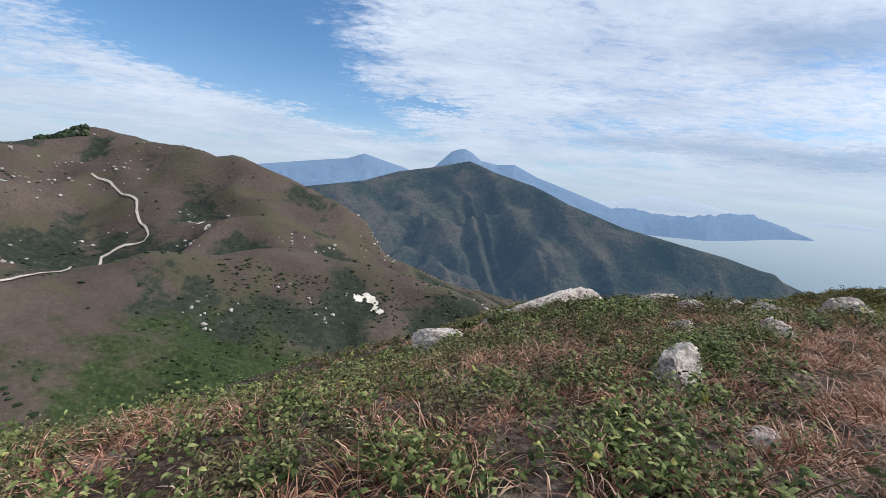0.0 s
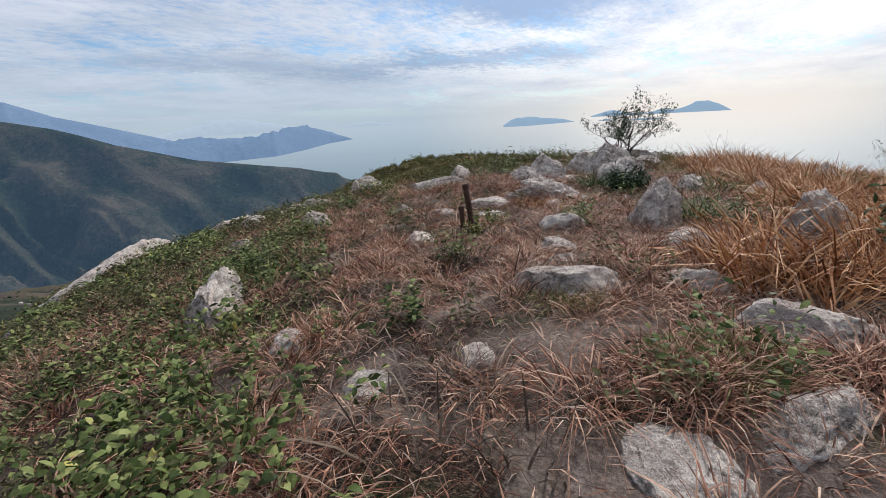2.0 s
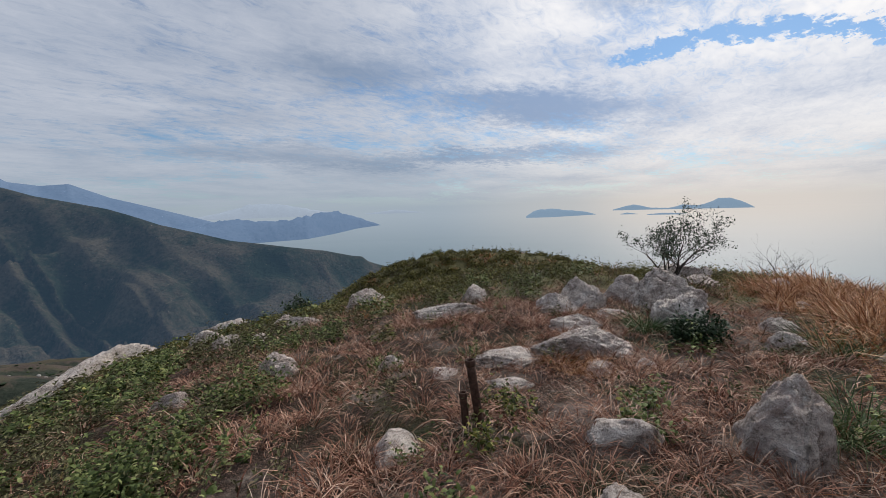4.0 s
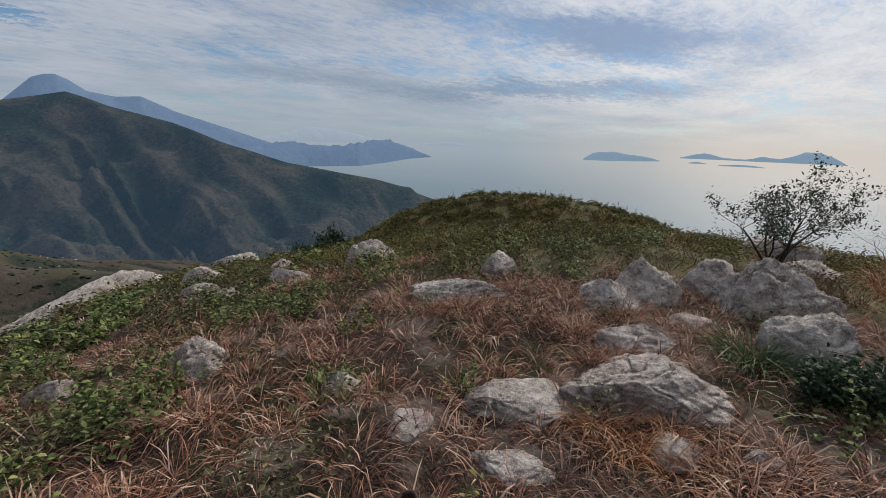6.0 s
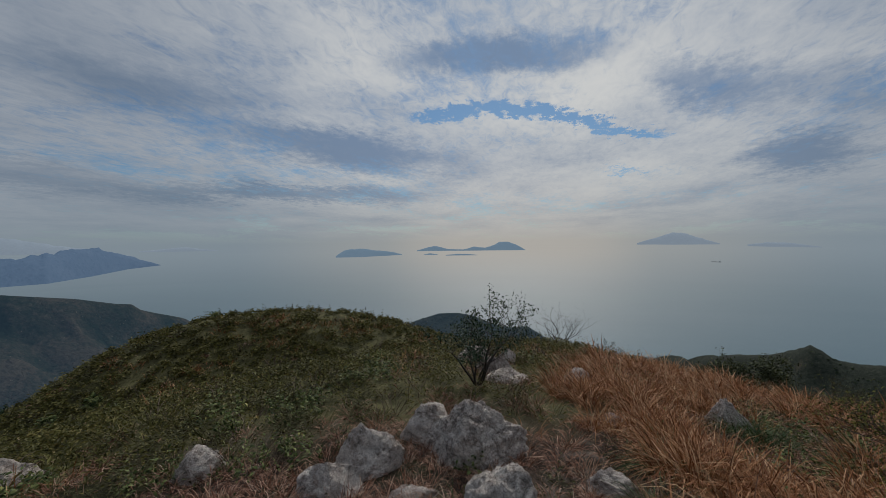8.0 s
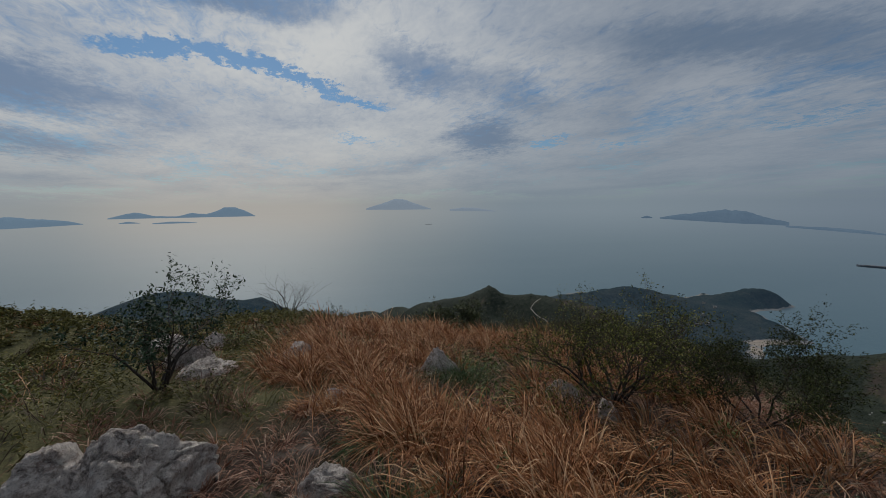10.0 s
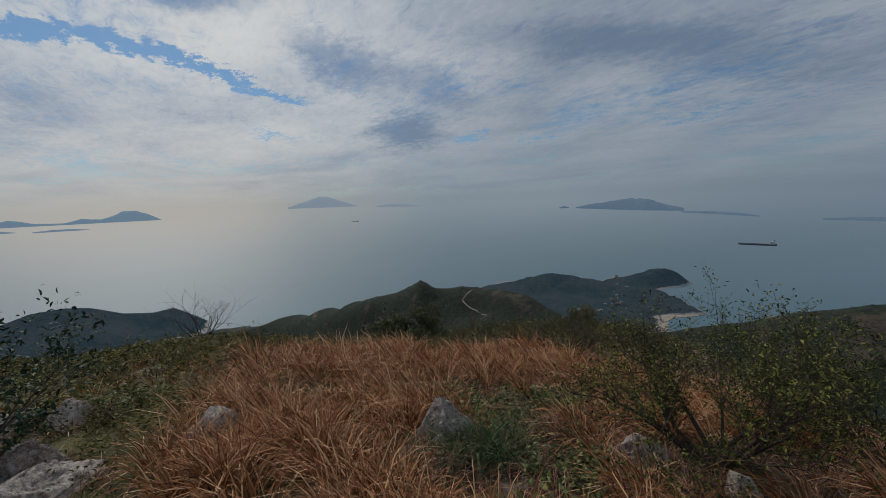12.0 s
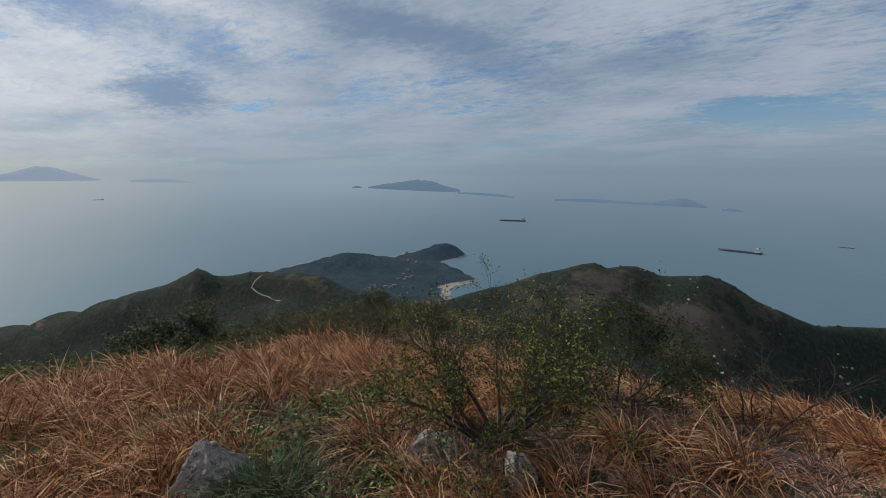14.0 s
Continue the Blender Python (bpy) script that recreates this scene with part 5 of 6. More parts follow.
# dry grass that leans over the feet of the rocks
rng = np.random.RandomState(120)
near_rocks = [r for r in ROCKS if r[1] < 7 and r[4] > 0.08]
ring_x, ring_y = [], []
for rx, ry, wide, deep, high, turn, *_ in near_rocks:
    k = int(5 + 7 * wide)
    a = rng.uniform(0, 2 * np.pi, k)
    u, v = np.cos(a) * (wide * 0.47 + 0.05), np.sin(a) * (deep * 0.47 + 0.05)
    c, d = math.cos(radians(turn)), math.sin(radians(turn))
    ring_x.append(rx + u * c - v * d), ring_y.append(ry + u * d + v * c)
ring_x, ring_y = np.concatenate(ring_x), np.concatenate(ring_y)
tussocks("dry_grass", ring_x, ring_y, rng, 42, 0.09, 0.20, 0.0062, 0.6, 1.0, RED_GRASS, "reddish dry grass round the feet of the rocks")
rng = np.random.RandomState(121)
pick = (rng.uniform(size=len(ring_x)) < 0.4) & (ring_y > 0.55 * ring_x)
sprigs("herbs", np.repeat(ring_x[pick], 5) + rng.normal(0, 0.07, pick.sum() * 5), np.repeat(ring_y[pick], 5) + rng.normal(0, 0.07, pick.sum() * 5), rng, 0.16, 8, 0.042, HERB, "small green herbs round the feet of the rocks")


# broad-leaved herbs on the slope beside the first steps
for x, y, reach, count, seed in ((1.45, 1.95, 0.55, 46, 131), (1.55, 2.75, 0.6, 42, 132), (2.15, 3.35, 0.5, 34, 133), (0.9, 2.3, 0.5, 28, 134), (3.1, 3.6, 0.35, 18, 135), (2.75, 2.05, 0.25, 10, 136)):
    rng = np.random.RandomState(seed)
    px, py = x + rng.normal(0, reach * 0.5, count), y + rng.normal(0, reach * 0.5, count)
    sprigs("herbs", px, py, rng, 0.23, 10, 0.068, HERB, "green broad-leaved herbs growing thickly beside the path")
# pale green ferny shoots by the iron post and below it
for x, y, seed in ((5.35, 3.05, 141), (5.25, 2.9, 142), (4.75, 2.85, 143), (6.2, 5.5, 144)):
    rng = np.random.RandomState(seed)
    sprigs("shoots", x + rng.normal(0, 0.09, 16), y + rng.normal(0, 0.09, 16), rng, 0.2, 12, 0.05, SPRING_LEAF, "light green young shoots among dry grass", "herbs")


# short straw trodden flat along the first steps
for count, mat, words, seed in ((9000, PALE_STRAW, "short pale straw trodden flat on the path", 111), (8000, RED_GRASS, "short reddish matted grass on the path", 112)):
    x, y, rng = scatter(count, 1.2, 6.2, -0.9, 3.2, lambda x, y: (0.25 + 0.75 * patchy(x, y, 0.35, seed, -0.4, 0.3)) * (1 - 0.9 * trodden(x, y)), seed, 1.6)
    ok = clear_of_rocks(x, y, -0.04)
    x, y = x[ok], y[ok]
    a = rng.uniform(0, 6.28, len(x))
    blades("matted_grass", np.stack([x, y, land(x, y) - 0.005], -1), rng.uniform(0.06, 0.15, len(x)), rng.uniform(0.0035, 0.006, len(x)), np.stack([np.cos(a), np.sin(a)], -1),
           rng.uniform(0.8, 1.6, len(x)), rng.uniform(0.4, 1.0, len(x)), mat, words, rng, fine=False)
# single large tufts beside the first steps
for x, y, tall, each, mat, words in ((2.76, 0.50, 0.18, 190, RED_GRASS, "large rust-red grass tuft by the trodden path"), (2.98, 0.36, 0.19, 120, OLIVE_GRASS, "olive green grass tuft by the trodden path"), (2.44, 1.42, 0.16, 190, PALE_STRAW, "pale dry straw tuft lying over the path"),
                                     (3.35, 1.22, 0.17, 110, OLIVE_GRASS, "olive grass tuft in front of a rock"), (4.35, 1.05, 0.24, 110, RED_GRASS, "rust-red grass tuft by the path"), (3.95, 2.55, 0.24, 150, STRAW, "dark dead grass tuft below the iron post"),
                                     (6.45, 2.95, 0.22, 120, ORANGE_GRASS, "orange grass tuft against a boulder"), (7.05, 5.05, 0.24, 160, RED_GRASS, "pinkish dry grass hanging over a rock"), (8.97, 0.93, 0.26, 170, STRAW, "grey-brown rosette of dead grass")):
    rng = np.random.RandomState(int(x * 100))
    tussocks("grass_tuft", x + rng.normal(0, 0.10, 4), y + rng.normal(0, 0.10, 4), rng, each, 0.12, tall, 0.006, 0.5, 1.0, mat, words)


def green_tuft(x, y, seed, tall=0.42):
    rng = np.random.RandomState(seed)
    cx, cy = x + rng.normal(0, 0.08, 5), y + rng.normal(0, 0.08, 5)
    tussocks("green_grass_tuft", cx, cy, rng, 60, 0.13, tall, 0.008, 0.6, 1.0, GREEN_BLADE, "tuft of long green grass blades beside a rock")


for k, (x, y) in enumerate(((11.72, -0.62), (11.5, -0.78), (8.25, 2.70), (6.2, 0.9), (8.9, 1.1), (10.0, 0.9), (8.6, 0.9))):
    green_tuft(x, y, 200 + k)


# ---------------------------------------------------------------- woody plants
def grow(rng, at, way, length, thick, level, out, tips, wander=0.28, split=3, fall=0.66, lift=0.12):
    """A limb of bent pieces with side limbs; fills out with (from, to, radius, radius, level) and tips with twig ends."""
    pieces = 4 if level > 0 else 3
    for k in range(pieces):
        way = (way + Vector((rng.gauss(0, wander), rng.gauss(0, wander), rng.gauss(0, wander) * 0.7 + lift * 0.5))).normalized()
        to = at + way * (length / pieces)
        r0, r1 = thick * (1 - 0.55 * k / pieces), thick * (1 - 0.55 * (k + 1) / pieces)
        out.append((at.copy(), to.copy(), r0, r1, level))
        at = to
        if level > 0 and k > 0:
            for _ in range(split - 1 if k < pieces - 1 else split):
                side = (way + Vector((rng.gauss(0, 0.75), rng.gauss(0, 0.75), rng.gauss(0.15, 0.5)))).normalized()
                grow(rng, at, side, length * fall * rng.uniform(0.6, 1.1), r1 * 0.7, level - 1, out, tips, wander, split, fall, lift)
        if level == 0:
            tips.append((at.copy(), way.copy()))


def tubes(pieces, sides=5):
    verts, faces = [], []
    for a, b, r0, r1, _ in pieces:
        d = (b - a).normalized()
        u = d.orthogonal().normalized()
        w = d.cross(u)
        base = len(verts)
        for p, r in ((a, r0), (b, r1)):
            for k in range(sides):
                t = 2 * math.pi * k / sides
                verts.append(p + (u * math.cos(t) + w * math.sin(t)) * r)
        for k in range(sides):
            j = (k + 1) % sides
            faces.append((base + k, base + j, base + sides + j, base + sides + k))
    return np.array([tuple(v) for v in verts]), np.array(faces)


def woody(name, x, y, label, category, stems, length, thick, level, leaf, per_tip, leaf_mat, seed, spread=0.5, split=3, fall=0.66, wander=0.28, lean=(0, 0), lift=0.12, keep=1.0, squash=1.0):
    """A shrub or small tree: limbs, twigs and leaves as parts."""
    rng = random.Random(seed)
    z = float(land(np.array([x]), np.array([y]))[0])
    thing = new(name)
    thing.matrix_world = pose(x, y, z - 0.03)
    pieces, tips = [], []
    stalks = []
    for k in range(stems):
        first = len(pieces)
        a = 2 * math.pi * (k + rng.uniform(-0.3, 0.3)) / stems
        way = Vector((math.cos(a) * spread + lean[0], math.sin(a) * spread + lean[1], 1.0)).normalized()
        grow(rng, Vector((math.cos(a), math.sin(a), 0)) * 0.03 * (stems > 1), way, length * rng.uniform(0.8, 1.15), thick * rng.uniform(0.7, 1.1), level, pieces, tips, wander, split, fall, lift)
        stalks.append((first, len(pieces)))
    for p in (q for piece in pieces for q in piece[:2]):
        p.z = max(p.z * squash, 0.0)
    for p, _ in tips:
        p.z = max(p.z * squash, 0.02)
    top = max(piece[4] for piece in pieces)
    for own in stalks:
        v, f = tubes([q for q in pieces[own[0]:own[1]] if q[4] == top], 6)
        stem = under(mesh_object("stem", v, f, BARK, True), thing)
        limbs = [q for q in pieces[own[0]:own[1]] if q[4] == top - 1]
        for k in range(0, len(limbs), 4):
            v, f = tubes(limbs[k:k + 4], 4)
            under(mesh_object("branch", v, f, TWIG, True), stem)
    v, f = tubes([q for q in pieces if q[4] < top - 1], 3)
    tagged(under(mesh_object("brushwood", v, f, TWIG, True), thing), kind="stuff")
    nrng = np.random.RandomState(seed)
    if per_tip:
        tips = [t for t in tips if rng.random() < keep]
        pos = np.repeat(np.array([tuple(t[0]) for t in tips]), per_tip, 0)
        k = len(pos)
        pos = pos + nrng.normal(0, leaf * 0.7, (k, 3))
        a = nrng.uniform(0, 6.28, k)
        size = leaf * nrng.uniform(0.6, 1.3, k)
        v, f = leaves(pos, np.stack([np.cos(a), np.sin(a)], -1), size, size * nrng.uniform(0.35, 0.5, k), nrng.normal(0.2, 0.6, k), nrng, leaf < 0.04)
        tagged(under(mesh_object("foliage", v, f, leaf_mat), thing), kind="stuff")
    return tagged(thing, label, category)


woody("small_tree", 12.1, 3.32, "sparse windswept little tree with few dark leaves", "tree", 7, 0.82, 0.026, 3, 0.052, 3, DARK_LEAF, 5, 0.50, 2, 0.63, 0.2, (0.05, -0.08), 0.14, 0.9)
woody("bare_shrub", 21.65, 1.91, "thin nearly bare shrub on the brow", "shrub", 10, 1.0, 0.016, 2, 0.03, 1, BUSH_LEAF, 6, 0.5, 2, 0.65, 0.2, (0, 0), 0.1, 0.4)
woody("bush", 10.45, -2.45, "broad twiggy bush with small yellow-green leaves", "bush", 11, 1.06, 0.026, 3, 0.038, 1, SPRING_LEAF, 7, 1.25, 3, 0.58, 0.2, (0.1, -0.05), 0.12, 1.0, 1.0)
woody("bush", 9.7, -4.3, "dark twiggy bush with small leaves", "bush", 7, 0.8, 0.018, 3, 0.036, 3, BUSH_LEAF, 8, 0.95, 3, 0.66, 0.24, (0, 0), 0.12, 0.85)
woody("bush", 21.8, -4.45, "rounded dark evergreen bush", "bush", 12, 1.15, 0.025, 2, 0.085, 5, BUSH_LEAF, 9, 1.15, 3, 0.6, 0.3, (0, 0), 0.05, 1.0)
woody("bush", 18.6, -9.5, "low grey-green bush on the slope", "bush", 8, 0.6, 0.02, 2, 0.06, 4, GREY_HERB, 10, 1.0, 3, 0.6, 0.3, (0, 0), 0.05, 1.0)
woody("bush", 15.6, -8.6, "low grey-green bush on the slope", "bush", 8, 0.55, 0.02, 2, 0.05, 4, GREY_HERB, 11, 1.0, 3, 0.6, 0.3, (0, 0), 0.05, 1.0)
woody("bush", 15.5, 25.0, "round dark evergreen bush on the edge of the slope", "bush", 9, 1.15, 0.05, 2, 0.18, 7, DARK_LEAF, 12, 0.9, 3, 0.6, 0.3, (0, 0), 0.1, 1.0)
woody("broadleaf_shrub", 6.35, -1.45, "dark green broad-leaved shrub beside the path", "shrub", 7, 0.55, 0.012, 2, 0.085, 2, DARK_LEAF, 13, 0.45, 3, 0.6, 0.25, (0, 0), 0.15, 0.8)
woody("broadleaf_shrub", 5.02, -0.68, "dark green broad-leaved shrub in tall grass", "shrub", 6, 0.56, 0.011, 2, 0.075, 2, BUSH_LEAF, 14, 0.3, 3, 0.6, 0.25, (0, 0), 0.15, 0.8)
woody("broadleaf_shrub", 8.05, 2.12, "small dark glossy shrub against a boulder", "shrub", 8, 0.27, 0.006, 2, 0.055, 2, DARK_LEAF, 15, 0.8, 3, 0.55, 0.25, (0, 0), 0.1, 1.0)
woody("bare_shrub", 8.2, -4.7, "low bare grey shrub with dead twigs", "shrub", 6, 0.75, 0.012, 2, 0.03, 1, GREY_HERB, 21, 1.3, 3, 0.62, 0.25, (-0.3, 0), 0.02, 0.2)
for k, (x, y) in enumerate(((20.2, -5.9), (18.2, -5.6), (16.5, -5.3), (15.3, -5.9), (17.0, -7.0), (14.6, -7.0))):
    woody("brush", x, y, "grey-brown twiggy brush with few leaves", "shrub", 9, 0.62, 0.012, 2, 0.034, 3, GREY_HERB, 60 + k, 0.9, 3, 0.6, 0.28, (0, 0), 0.1, 0.7)
for k, (x, y) in enumerate(( (13.2, -8.0), (11.6, -6.8), (8.2, -6.2), (17.5, 0.6), (19.0, -1.0))):
    woody("heath_shrub", x, y, "low sparse heath shrub with small leaves", "shrub", 7, 0.42, 0.008, 2, 0.03, 3, (GREY_HERB, BUSH_LEAF)[k % 2], 30 + k, 0.8, 2, 0.62, 0.25, (0, 0), 0.1, 0.9)


# ---------------------------------------------------------------- iron posts by the path
def iron_post(x, y, high, wide, lean, turn, label):
    """An old hollow pipe with a flared, dented rim."""
    thing = new("iron_post")
    z = float(land(np.array([x]), np.array([y]))[0])
    thing.matrix_world = pose(x, y, z - 0.05, lean, lean * 0.4, turn)

    def sleeve(rows, sides=20):
        bm = bmesh.new()
        rings = []
        for r, h in rows:
            rings.append([bm.verts.new((r * math.cos(2 * math.pi * k / sides) * (1 + 0.05 * math.sin(2 * k + h * 8)) + 0.005 * math.sin(h * 9), r * math.sin(2 * math.pi * k / sides), h)) for k in range(sides)])
        for p, q in zip(rings[:-1], rings[1:]):
            for k in range(sides):
                f = bm.faces.new((p[k], p[(k + 1) % sides], q[(k + 1) % sides], q[k]))
                f.smooth = True
        return bm

    r = wide / 2
    part("pipe", sleeve([(r * 1.02, 0), (r, high * 0.3), (r * 1.03, high * 0.55), (r * 0.98, high * 0.8), (r, high - 0.04), (r * 0.8, high - 0.04), (r * 0.78, high * 0.4)]), RUST, thing)
    part("rim", sleeve([(r * 1.01, high - 0.05), (r * 1.16, high - 0.04), (r * 1.2, high - 0.008), (r * 1.1, high), (r * 0.84, high), (r * 0.78, high - 0.012), (r * 0.78, high - 0.06)]), RUST, thing, "thick flared rusty rim")
    return tagged(thing, label, "post")


iron_post(4.92, 3.00, 0.58, 0.066, -6, 0, "rusty hollow iron pipe standing by the path")
iron_post(4.86, 3.09, 0.34, 0.056, -3, 0, "short bent rusty iron pipe stub beside the post")


# ---------------------------------------------------------------- on the far slopes
def on_land(az, el, start=60.0):
    """Where the view from the summit in that heading and elevation first meets the land."""
    d = np.concatenate([np.arange(start, 900, 1.0)])
    a = radians(az)
    x, y = EYE[0] - d * math.sin(a), EYE[1] + d * math.cos(a)
    line = EYE[2] + d * math.tan(radians(el))
    hit = np.argmax(land(x, y) > line)
    return Vector((x[hit], y[hit], 0))


def ribbon(name, ways, wide, mat, label, category):
    """A strip of trodden earth laid over the land along headings and elevations."""
    pts = [on_land(az, el) for az, el in ways]
    fine = []
    for a, b in zip(pts[:-1], pts[1:]):
        k = max(2, int((b - a).length / 3))
        fine += [a.lerp(b, t / k) for t in range(k)]
    fine.append(pts[-1])
    p = np.array([(q.x, q.y) for q in fine])
    p = p + np.stack([fractal(np.arange(len(p)) / 6, p[:, 0] * 0, 2, 5), fractal(np.arange(len(p)) / 6, p[:, 0] * 0 + 9, 2, 6)], -1) * wide * 0.5
    d = np.gradient(p, axis=0)
    d /= np.maximum(np.linalg.norm(d, axis=1, keepdims=True), 1e-6)
    side = np.stack([-d[:, 1], d[:, 0]], -1) * wide / 2 * (1 + 0.4 * fractal(np.arange(len(p)) / 4, p[:, 0] * 0 + 3, 2, 8))[:, None]
    rows = [p - side, p - side * 0.4, p + side * 0.4, p + side]
    v = np.stack([np.concatenate([r, (land(r[:, 0], r[:, 1]) + 0.7)[:, None]], 1) for r in rows], 1)
    ob = mesh_object(name, v.reshape(-1, 3), grid_faces(len(p), 4), mat, True)
    return tagged(ob, label, category, kind="structure")


ribbon("trail", [(52, -13.2), (47, -12.5), (43.4, -12.0), (40.3, -10.8), (38.3, -9.9), (36.6, -9.3), (36.2, -8.6), (36.4, -7.9), (37.0, -7.0), (37.2, -5.9), (37.1, -4.7), (38.0, -4.2), (38.7, -3.8), (39.3, -3.1), (40.7, -2.2)], 1.1, TRAIL, "pale winding hiking trail over the hill", "trail")
ribbon("trail", [(-122.5, -12.6), (-121.6, -13.2), (-121.2, -13.9), (-121.8, -14.6), (-123.0, -15.2), (-124.4, -15.9)], 0.55, TRAIL, "pale narrow trail over the lower hill", "trail")


def scar(ways, mat, label, seed):
    """A bare patch of earth with ragged edges on a slope: heading, elevation and radius of its lobes."""
    spots = [(on_land(az, el), r) for az, el, r in ways]
    cx, cy = np.mean([[q.x, q.y] for q, _ in spots], 0)
    reach = max(math.hypot(q.x - cx, q.y - cy) + r for q, r in spots) + 1
    g = np.linspace(-reach, reach, 70)
    X, Y = np.meshgrid(cx + g, cy + g, indexing="ij")
    wob = 0.5 * fractal(X / 2.5, Y / 2.5, 3, seed)
    inside = np.max([1 - np.hypot(X - q.x, Y - q.y) / r for q, r in spots], axis=0) + wob > 0.05
    v = np.stack([X, Y, land(X, Y) + 0.35], -1).reshape(-1, 3)
    f = grid_faces(70, 70)
    f = f[inside.ravel()[f].all(1)]
    used, f = np.unique(f, return_inverse=True)
    ob = mesh_object("bare_earth", v[used], f.reshape(-1, 4), mat, True)
    return tagged(ob, label, "bare earth")


scar([(12.2, -16.2, 3.0), (11.4, -15.8, 2.6), (10.6, -16.3, 2.8), (9.9, -17.1, 2.4), (9.4, -17.7, 2.0)], BARE, "bright eroded bare patch on the hillside", 31)
scar([(31.0, -6.9, 2.4), (30.4, -7.4, 2.2)], BARE, "small bare earth scar on the hillside", 32)


def specks(name, count, headings, dists, size, chance, mat, label, category, seed, flat=0.6):
    """Many small clumps far off: rough balls of twenty faces."""
    rng = np.random.RandomState(seed)
    bm = bmesh.new()
    bmesh.ops.create_icosphere(bm, subdivisions=1, radius=1.0)
    ball, tri = np.array([tuple(v.co) for v in bm.verts]), np.array([[v.index for v in f.verts] for f in bm.faces])
    bm.free()
    az, d = np.radians(rng.uniform(*headings, count * 8)), np.sqrt(rng.uniform(dists[0] ** 2, dists[1] ** 2, count * 8))
    x, y = EYE[0] - d * np.sin(az), EYE[1] + d * np.cos(az)
    ok = rng.uniform(size=len(x)) < chance(x, y)
    x, y = x[ok][:count], y[ok][:count]
    k = len(x)
    s = size * rng.uniform(0.5, 1.6, k) ** 1.3
    v = ball[None] * rng.uniform(0.55, 1.35, (k, len(ball), 1)) * s[:, None, None] * np.array([1, 1, flat])
    v[..., 0] += x[:, None]
    v[..., 1] += y[:, None]
    v[..., 2] += (land(x, y) + 0.25 * s * flat)[:, None]
    f = (np.arange(k)[:, None, None] * len(ball) + tri).reshape(-1, 3)
    return tagged(mesh_object(name, v.reshape(-1, 3), f, mat), label, category, kind="stuff")


specks("scrub", 2200, (-25, 60), (90, 430), 0.75, lambda x, y: 0.04 + soft_step(fractal(x / 45, y / 45, 4, 81), 0.1, 0.6), SCRUB_LEAF, "dark green scrub scattered over the slopes", "scrub", 301, 0.5)
specks("scrub", 260, (40.9, 44.6), (432, 452), 1.5, lambda x, y: soft_step(fractal(x / 12, y / 12, 2, 88), -0.3, 0.2), SCRUB_LEAF, "dark shrubs along the crest of the hill", "scrub", 306, 0.9)
specks("scrub", 1500, (-215, -90), (60, 480), 0.75, lambda x, y: 0.05 + soft_step(fractal(x / 45, y / 45, 4, 81), 0.05, 0.55), RAVINE_LEAF, "dark green scrub on the lower hills", "scrub", 302, 0.4)
specks("scrub", 1100, (4, 38), (110, 235), 0.65, lambda x, y: soft_step(fractal(x / 40, y / 40, 3, 86), -0.2, 0.3), RAVINE_LEAF, "green bushes in the ravine", "scrub", 305, 0.4)
specks("outcrops", 420, (-12, 60), (190, 440), 0.75, lambda x, y: soft_step(fractal(x / 25, y / 25, 4, 83), 0.25, 0.6), FAR_STONE, "pale boulders strewn over the hillside", "rocks", 303, 0.7)
specks("outcrops", 160, (-195, -150), (200, 420), 0.8, lambda x, y: soft_step(fractal(x / 25, y / 25, 4, 85), 0.25, 0.6), FAR_STONE, "pale boulders strewn over the lower hill", "rocks", 304, 0.7)


# ---------------------------------------------------------------- ships and shore
def ship(az, el, length, turn, label, house_aft=True):
    far = squeeze((EYE[2] - SEA_Z) / math.tan(radians(-el)))
    thing = new("cargo_ship")
    a = radians(az)
    thing.matrix_world = pose(EYE[0] - far * math.sin(a), EYE[1] + far * math.cos(a), sea_height(far), 0, 0, az + turn)
    L, B, D = length, length * 0.16, length * 0.045
    bm = bmesh.new()
    sections = [(-0.5, 0.75, 1.0), (-0.42, 1.0, 1.0), (0.3, 1.0, 1.0), (0.42, 0.8, 1.1), (0.5, 0.06, 1.35)]
    rings = []
    for s, w, h in sections:
        rings.append([bm.verts.new((s * L, k * B * w / 2, z)) for k, z in ((-0.8, -0.5), (-1, D * h), (1, D * h), (0.8, -0.5))])
    for p, q in zip(rings[:-1], rings[1:]):
        for k in range(4):
            bm.faces.new((p[k], p[(k + 1) % 4], q[(k + 1) % 4], q[k]))
    bm.faces.new(rings[0])
    bm.faces.new(rings[-1][::-1])
    bmesh.ops.recalc_face_normals(bm, faces=bm.faces)
    part("hull", bm, HULL, thing)
    at = -0.40 if house_aft else 0.3
    bm = bmesh.new()
    box(bm, (at - 0.06) * L, (at + 0.06) * L, -B * 0.4, B * 0.4, D, D + L * 0.07)
    box(bm, (at - 0.03) * L, (at + 0.05) * L, -B * 0.45, B * 0.45, D + L * 0.07, D + L * 0.095)
    part("deckhouse", bm, CABIN, thing, "pale deckhouse")
    bm = bmesh.new()
    box(bm, (at - 0.05) * L, (at - 0.025) * L, -B * 0.1, B * 0.1, D + L * 0.095, D + L * 0.13)
    part("funnel", bm, HULL, thing)
    for k in range(4):
        bm = bmesh.new()
        x0 = -0.28 + 0.165 * k
        box(bm, x0 * L, (x0 + 0.14) * L, -B * 0.36, B * 0.36, D, D + L * 0.014)
        part("hatch", bm, DECK, thing)
    bm = bmesh.new()
    box(bm, 0.43 * L, 0.435 * L, -0.3, 0.3, D, D + L * 0.07)
    part("mast", bm, CABIN, thing)
    return tagged(thing, label, "ship")


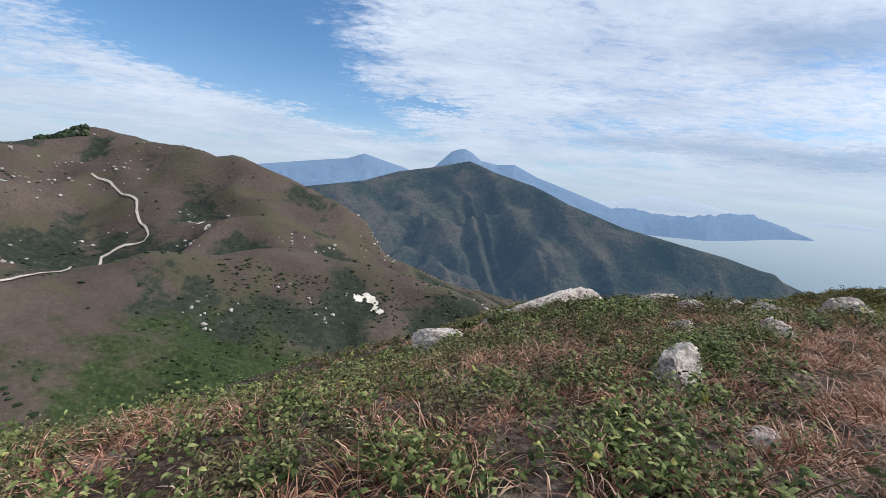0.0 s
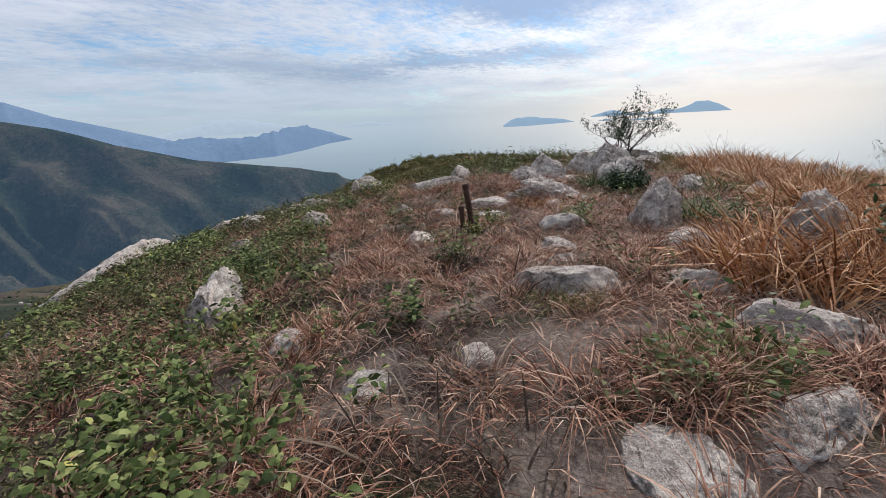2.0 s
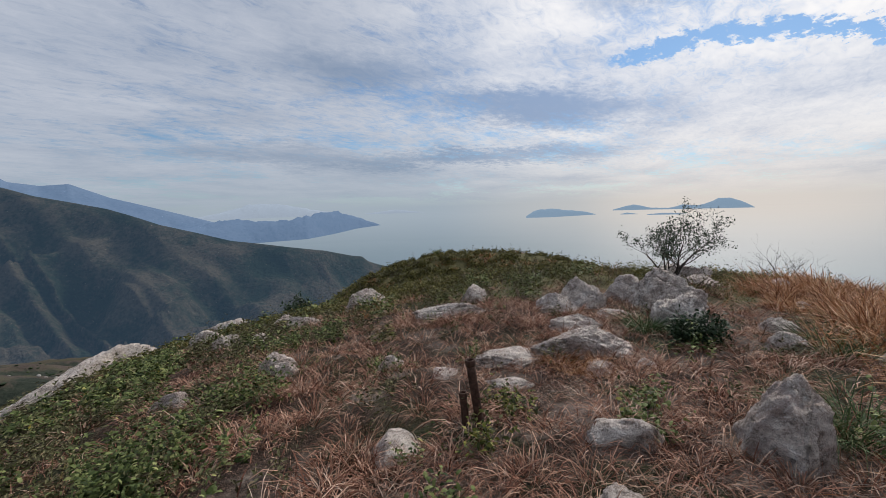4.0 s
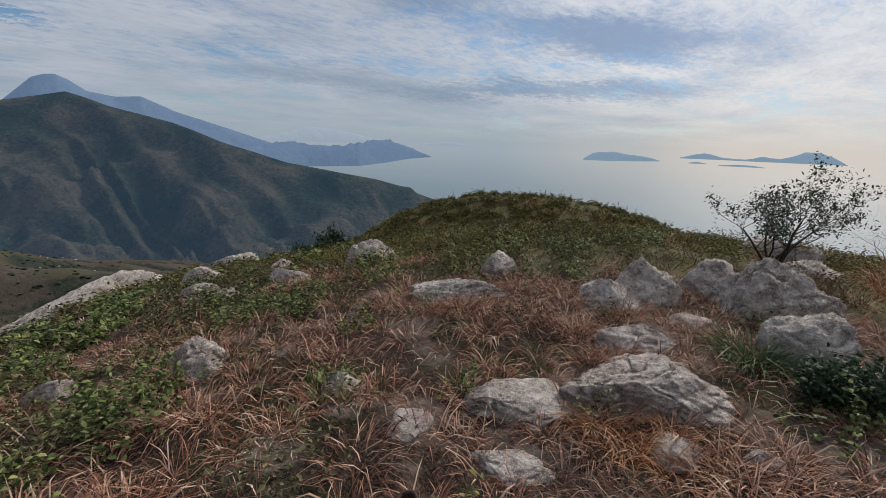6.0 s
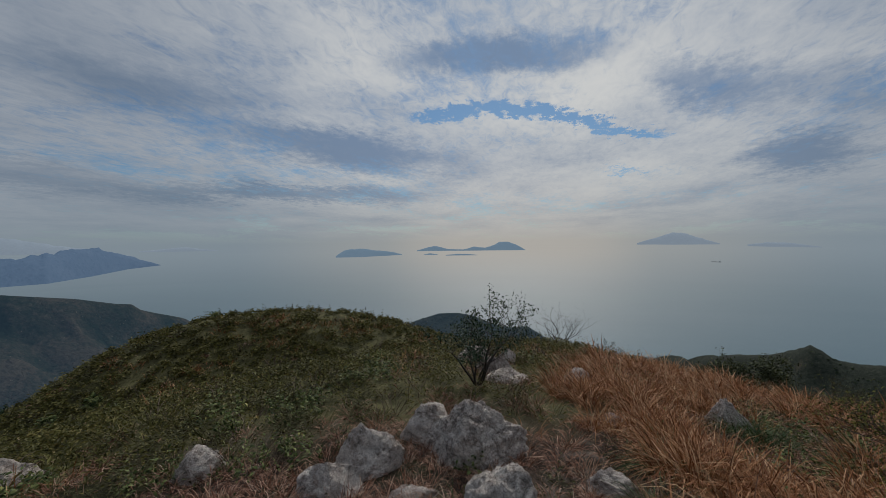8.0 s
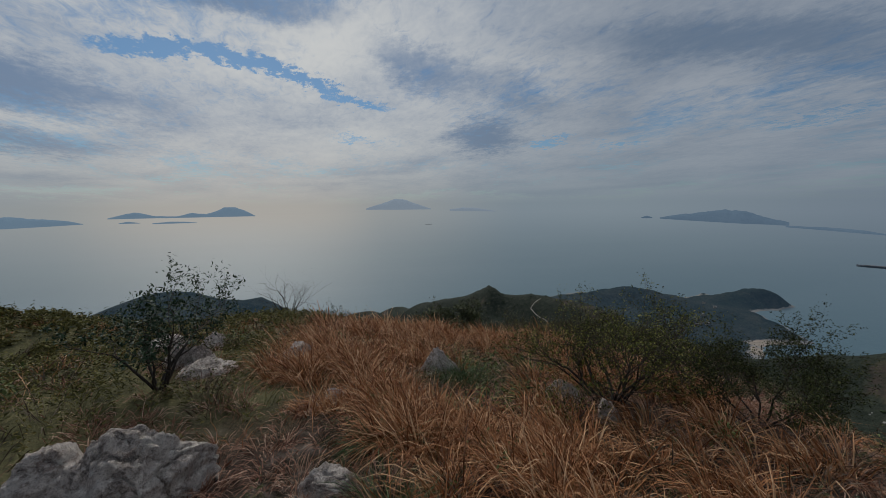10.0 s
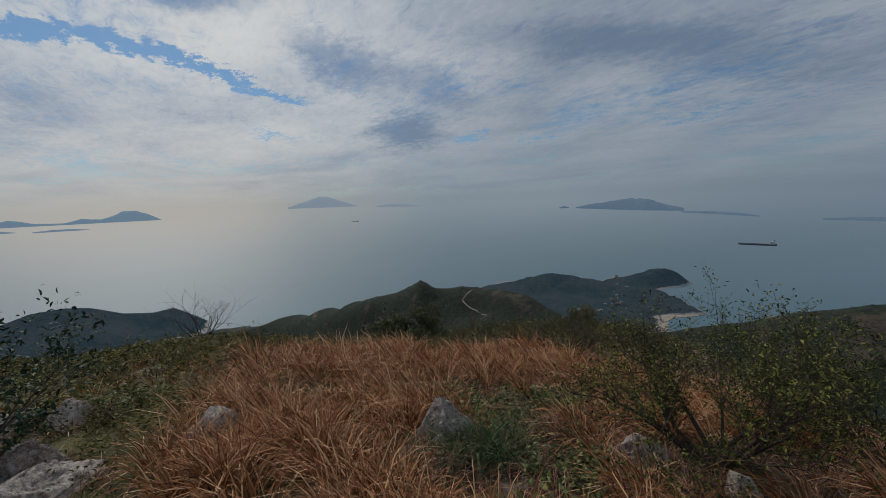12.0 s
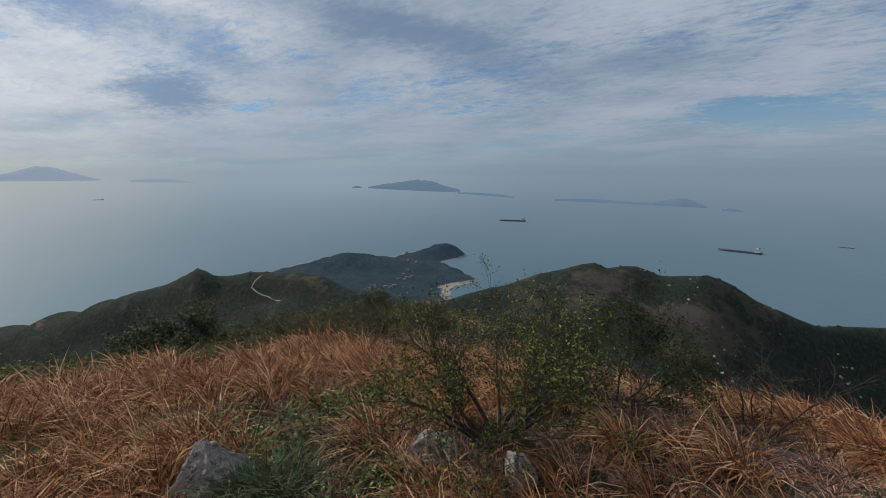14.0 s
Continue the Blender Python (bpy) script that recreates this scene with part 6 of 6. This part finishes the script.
ship(-155.6, -6.5, 108, 172, "long dark cargo ship on the calm sea")
ship(-181.6, -8.95, 93, 170, "dark cargo ship with pale deckhouse at sea")
ship(-190.2, -7.55, 34, 170, "small hazy barge at sea")
ship(-151.1, -12.1, 9, 165, "tiny boat off the headland")
ship(-107.4, -2.7, 60, 170, "tiny far ship in the haze")


def shore(name, ring, mat, label):
    """A flat strip of sand at the water: heading and distance of its outline."""
    bm = bmesh.new()
    verts = [bm.verts.new((EYE[0] - d * math.sin(radians(az)), EYE[1] + d * math.cos(radians(az)), SEA_Z + h)) for az, d, h in ring]
    bm.faces.new(verts)
    out = bmesh.ops.extrude_face_region(bm, geom=list(bm.faces))
    for v in out["geom"]:
        if isinstance(v, bmesh.types.BMVert):
            v.co.z -= 4
    bmesh.ops.recalc_face_normals(bm, faces=bm.faces)
    me = bpy.data.meshes.new(name)
    bm.to_mesh(me)
    bm.free()
    me.materials.append(mat)
    return tagged(new(name, me), label, "beach", kind="structure")


shore("beach", [(-145.3, 676, 2.5), (-145.8, 725, 2.5), (-146.5, 745, 2.5), (-147.6, 753, 2), (-149.2, 760, 1.5), (-150.9, 773, 1), (-149.2, 752, 0.6), (-147.9, 741, 0.6), (-147.0, 718, 0.6), (-147.3, 676, 0.6)], SAND, "pale sandy beach on the bay")
shore("beach", [(-83.0, 840, 1.5), (-84.6, 835, 1.5), (-85.6, 828, 1.5), (-85.6, 838, 6), (-84.4, 850, 6), (-83.0, 852, 6)], SAND, "small pale beach below the coast hill")


def house(x, y, z, w, d, h, turn):
    thing = new("house")
    thing.matrix_world = pose(x, y, z, 0, 0, turn)
    bm = bmesh.new()
    box(bm, -w / 2, w / 2, -d / 2, d / 2, -2, h)
    part("wall", bm, HOUSE, thing)
    bm = bmesh.new()
    box(bm, -w / 2 - 0.3, w / 2 + 0.3, -d / 2 - 0.3, d / 2 + 0.3, h, h + 0.5)
    part("roof", bm, DECK, thing)
    return tagged(thing, "small pale house in the shore village", "house", group="village on the shore")


rng = random.Random(77)
for k in range(18):
    az, d = (-135.5 - k * 0.5 + rng.uniform(-0.2, 0.2), rng.uniform(690, 716)) if k < 9 else (-141.0 + rng.gauss(0, 0.9), rng.uniform(745, 890))
    x, y = polar(az, d)
    house(x, y, SEA_Z + float(headland_height(np.array([x]), np.array([y]))[0]), rng.uniform(3, 6), rng.uniform(3, 5), rng.uniform(2.5, 3.5), rng.uniform(0, 90))
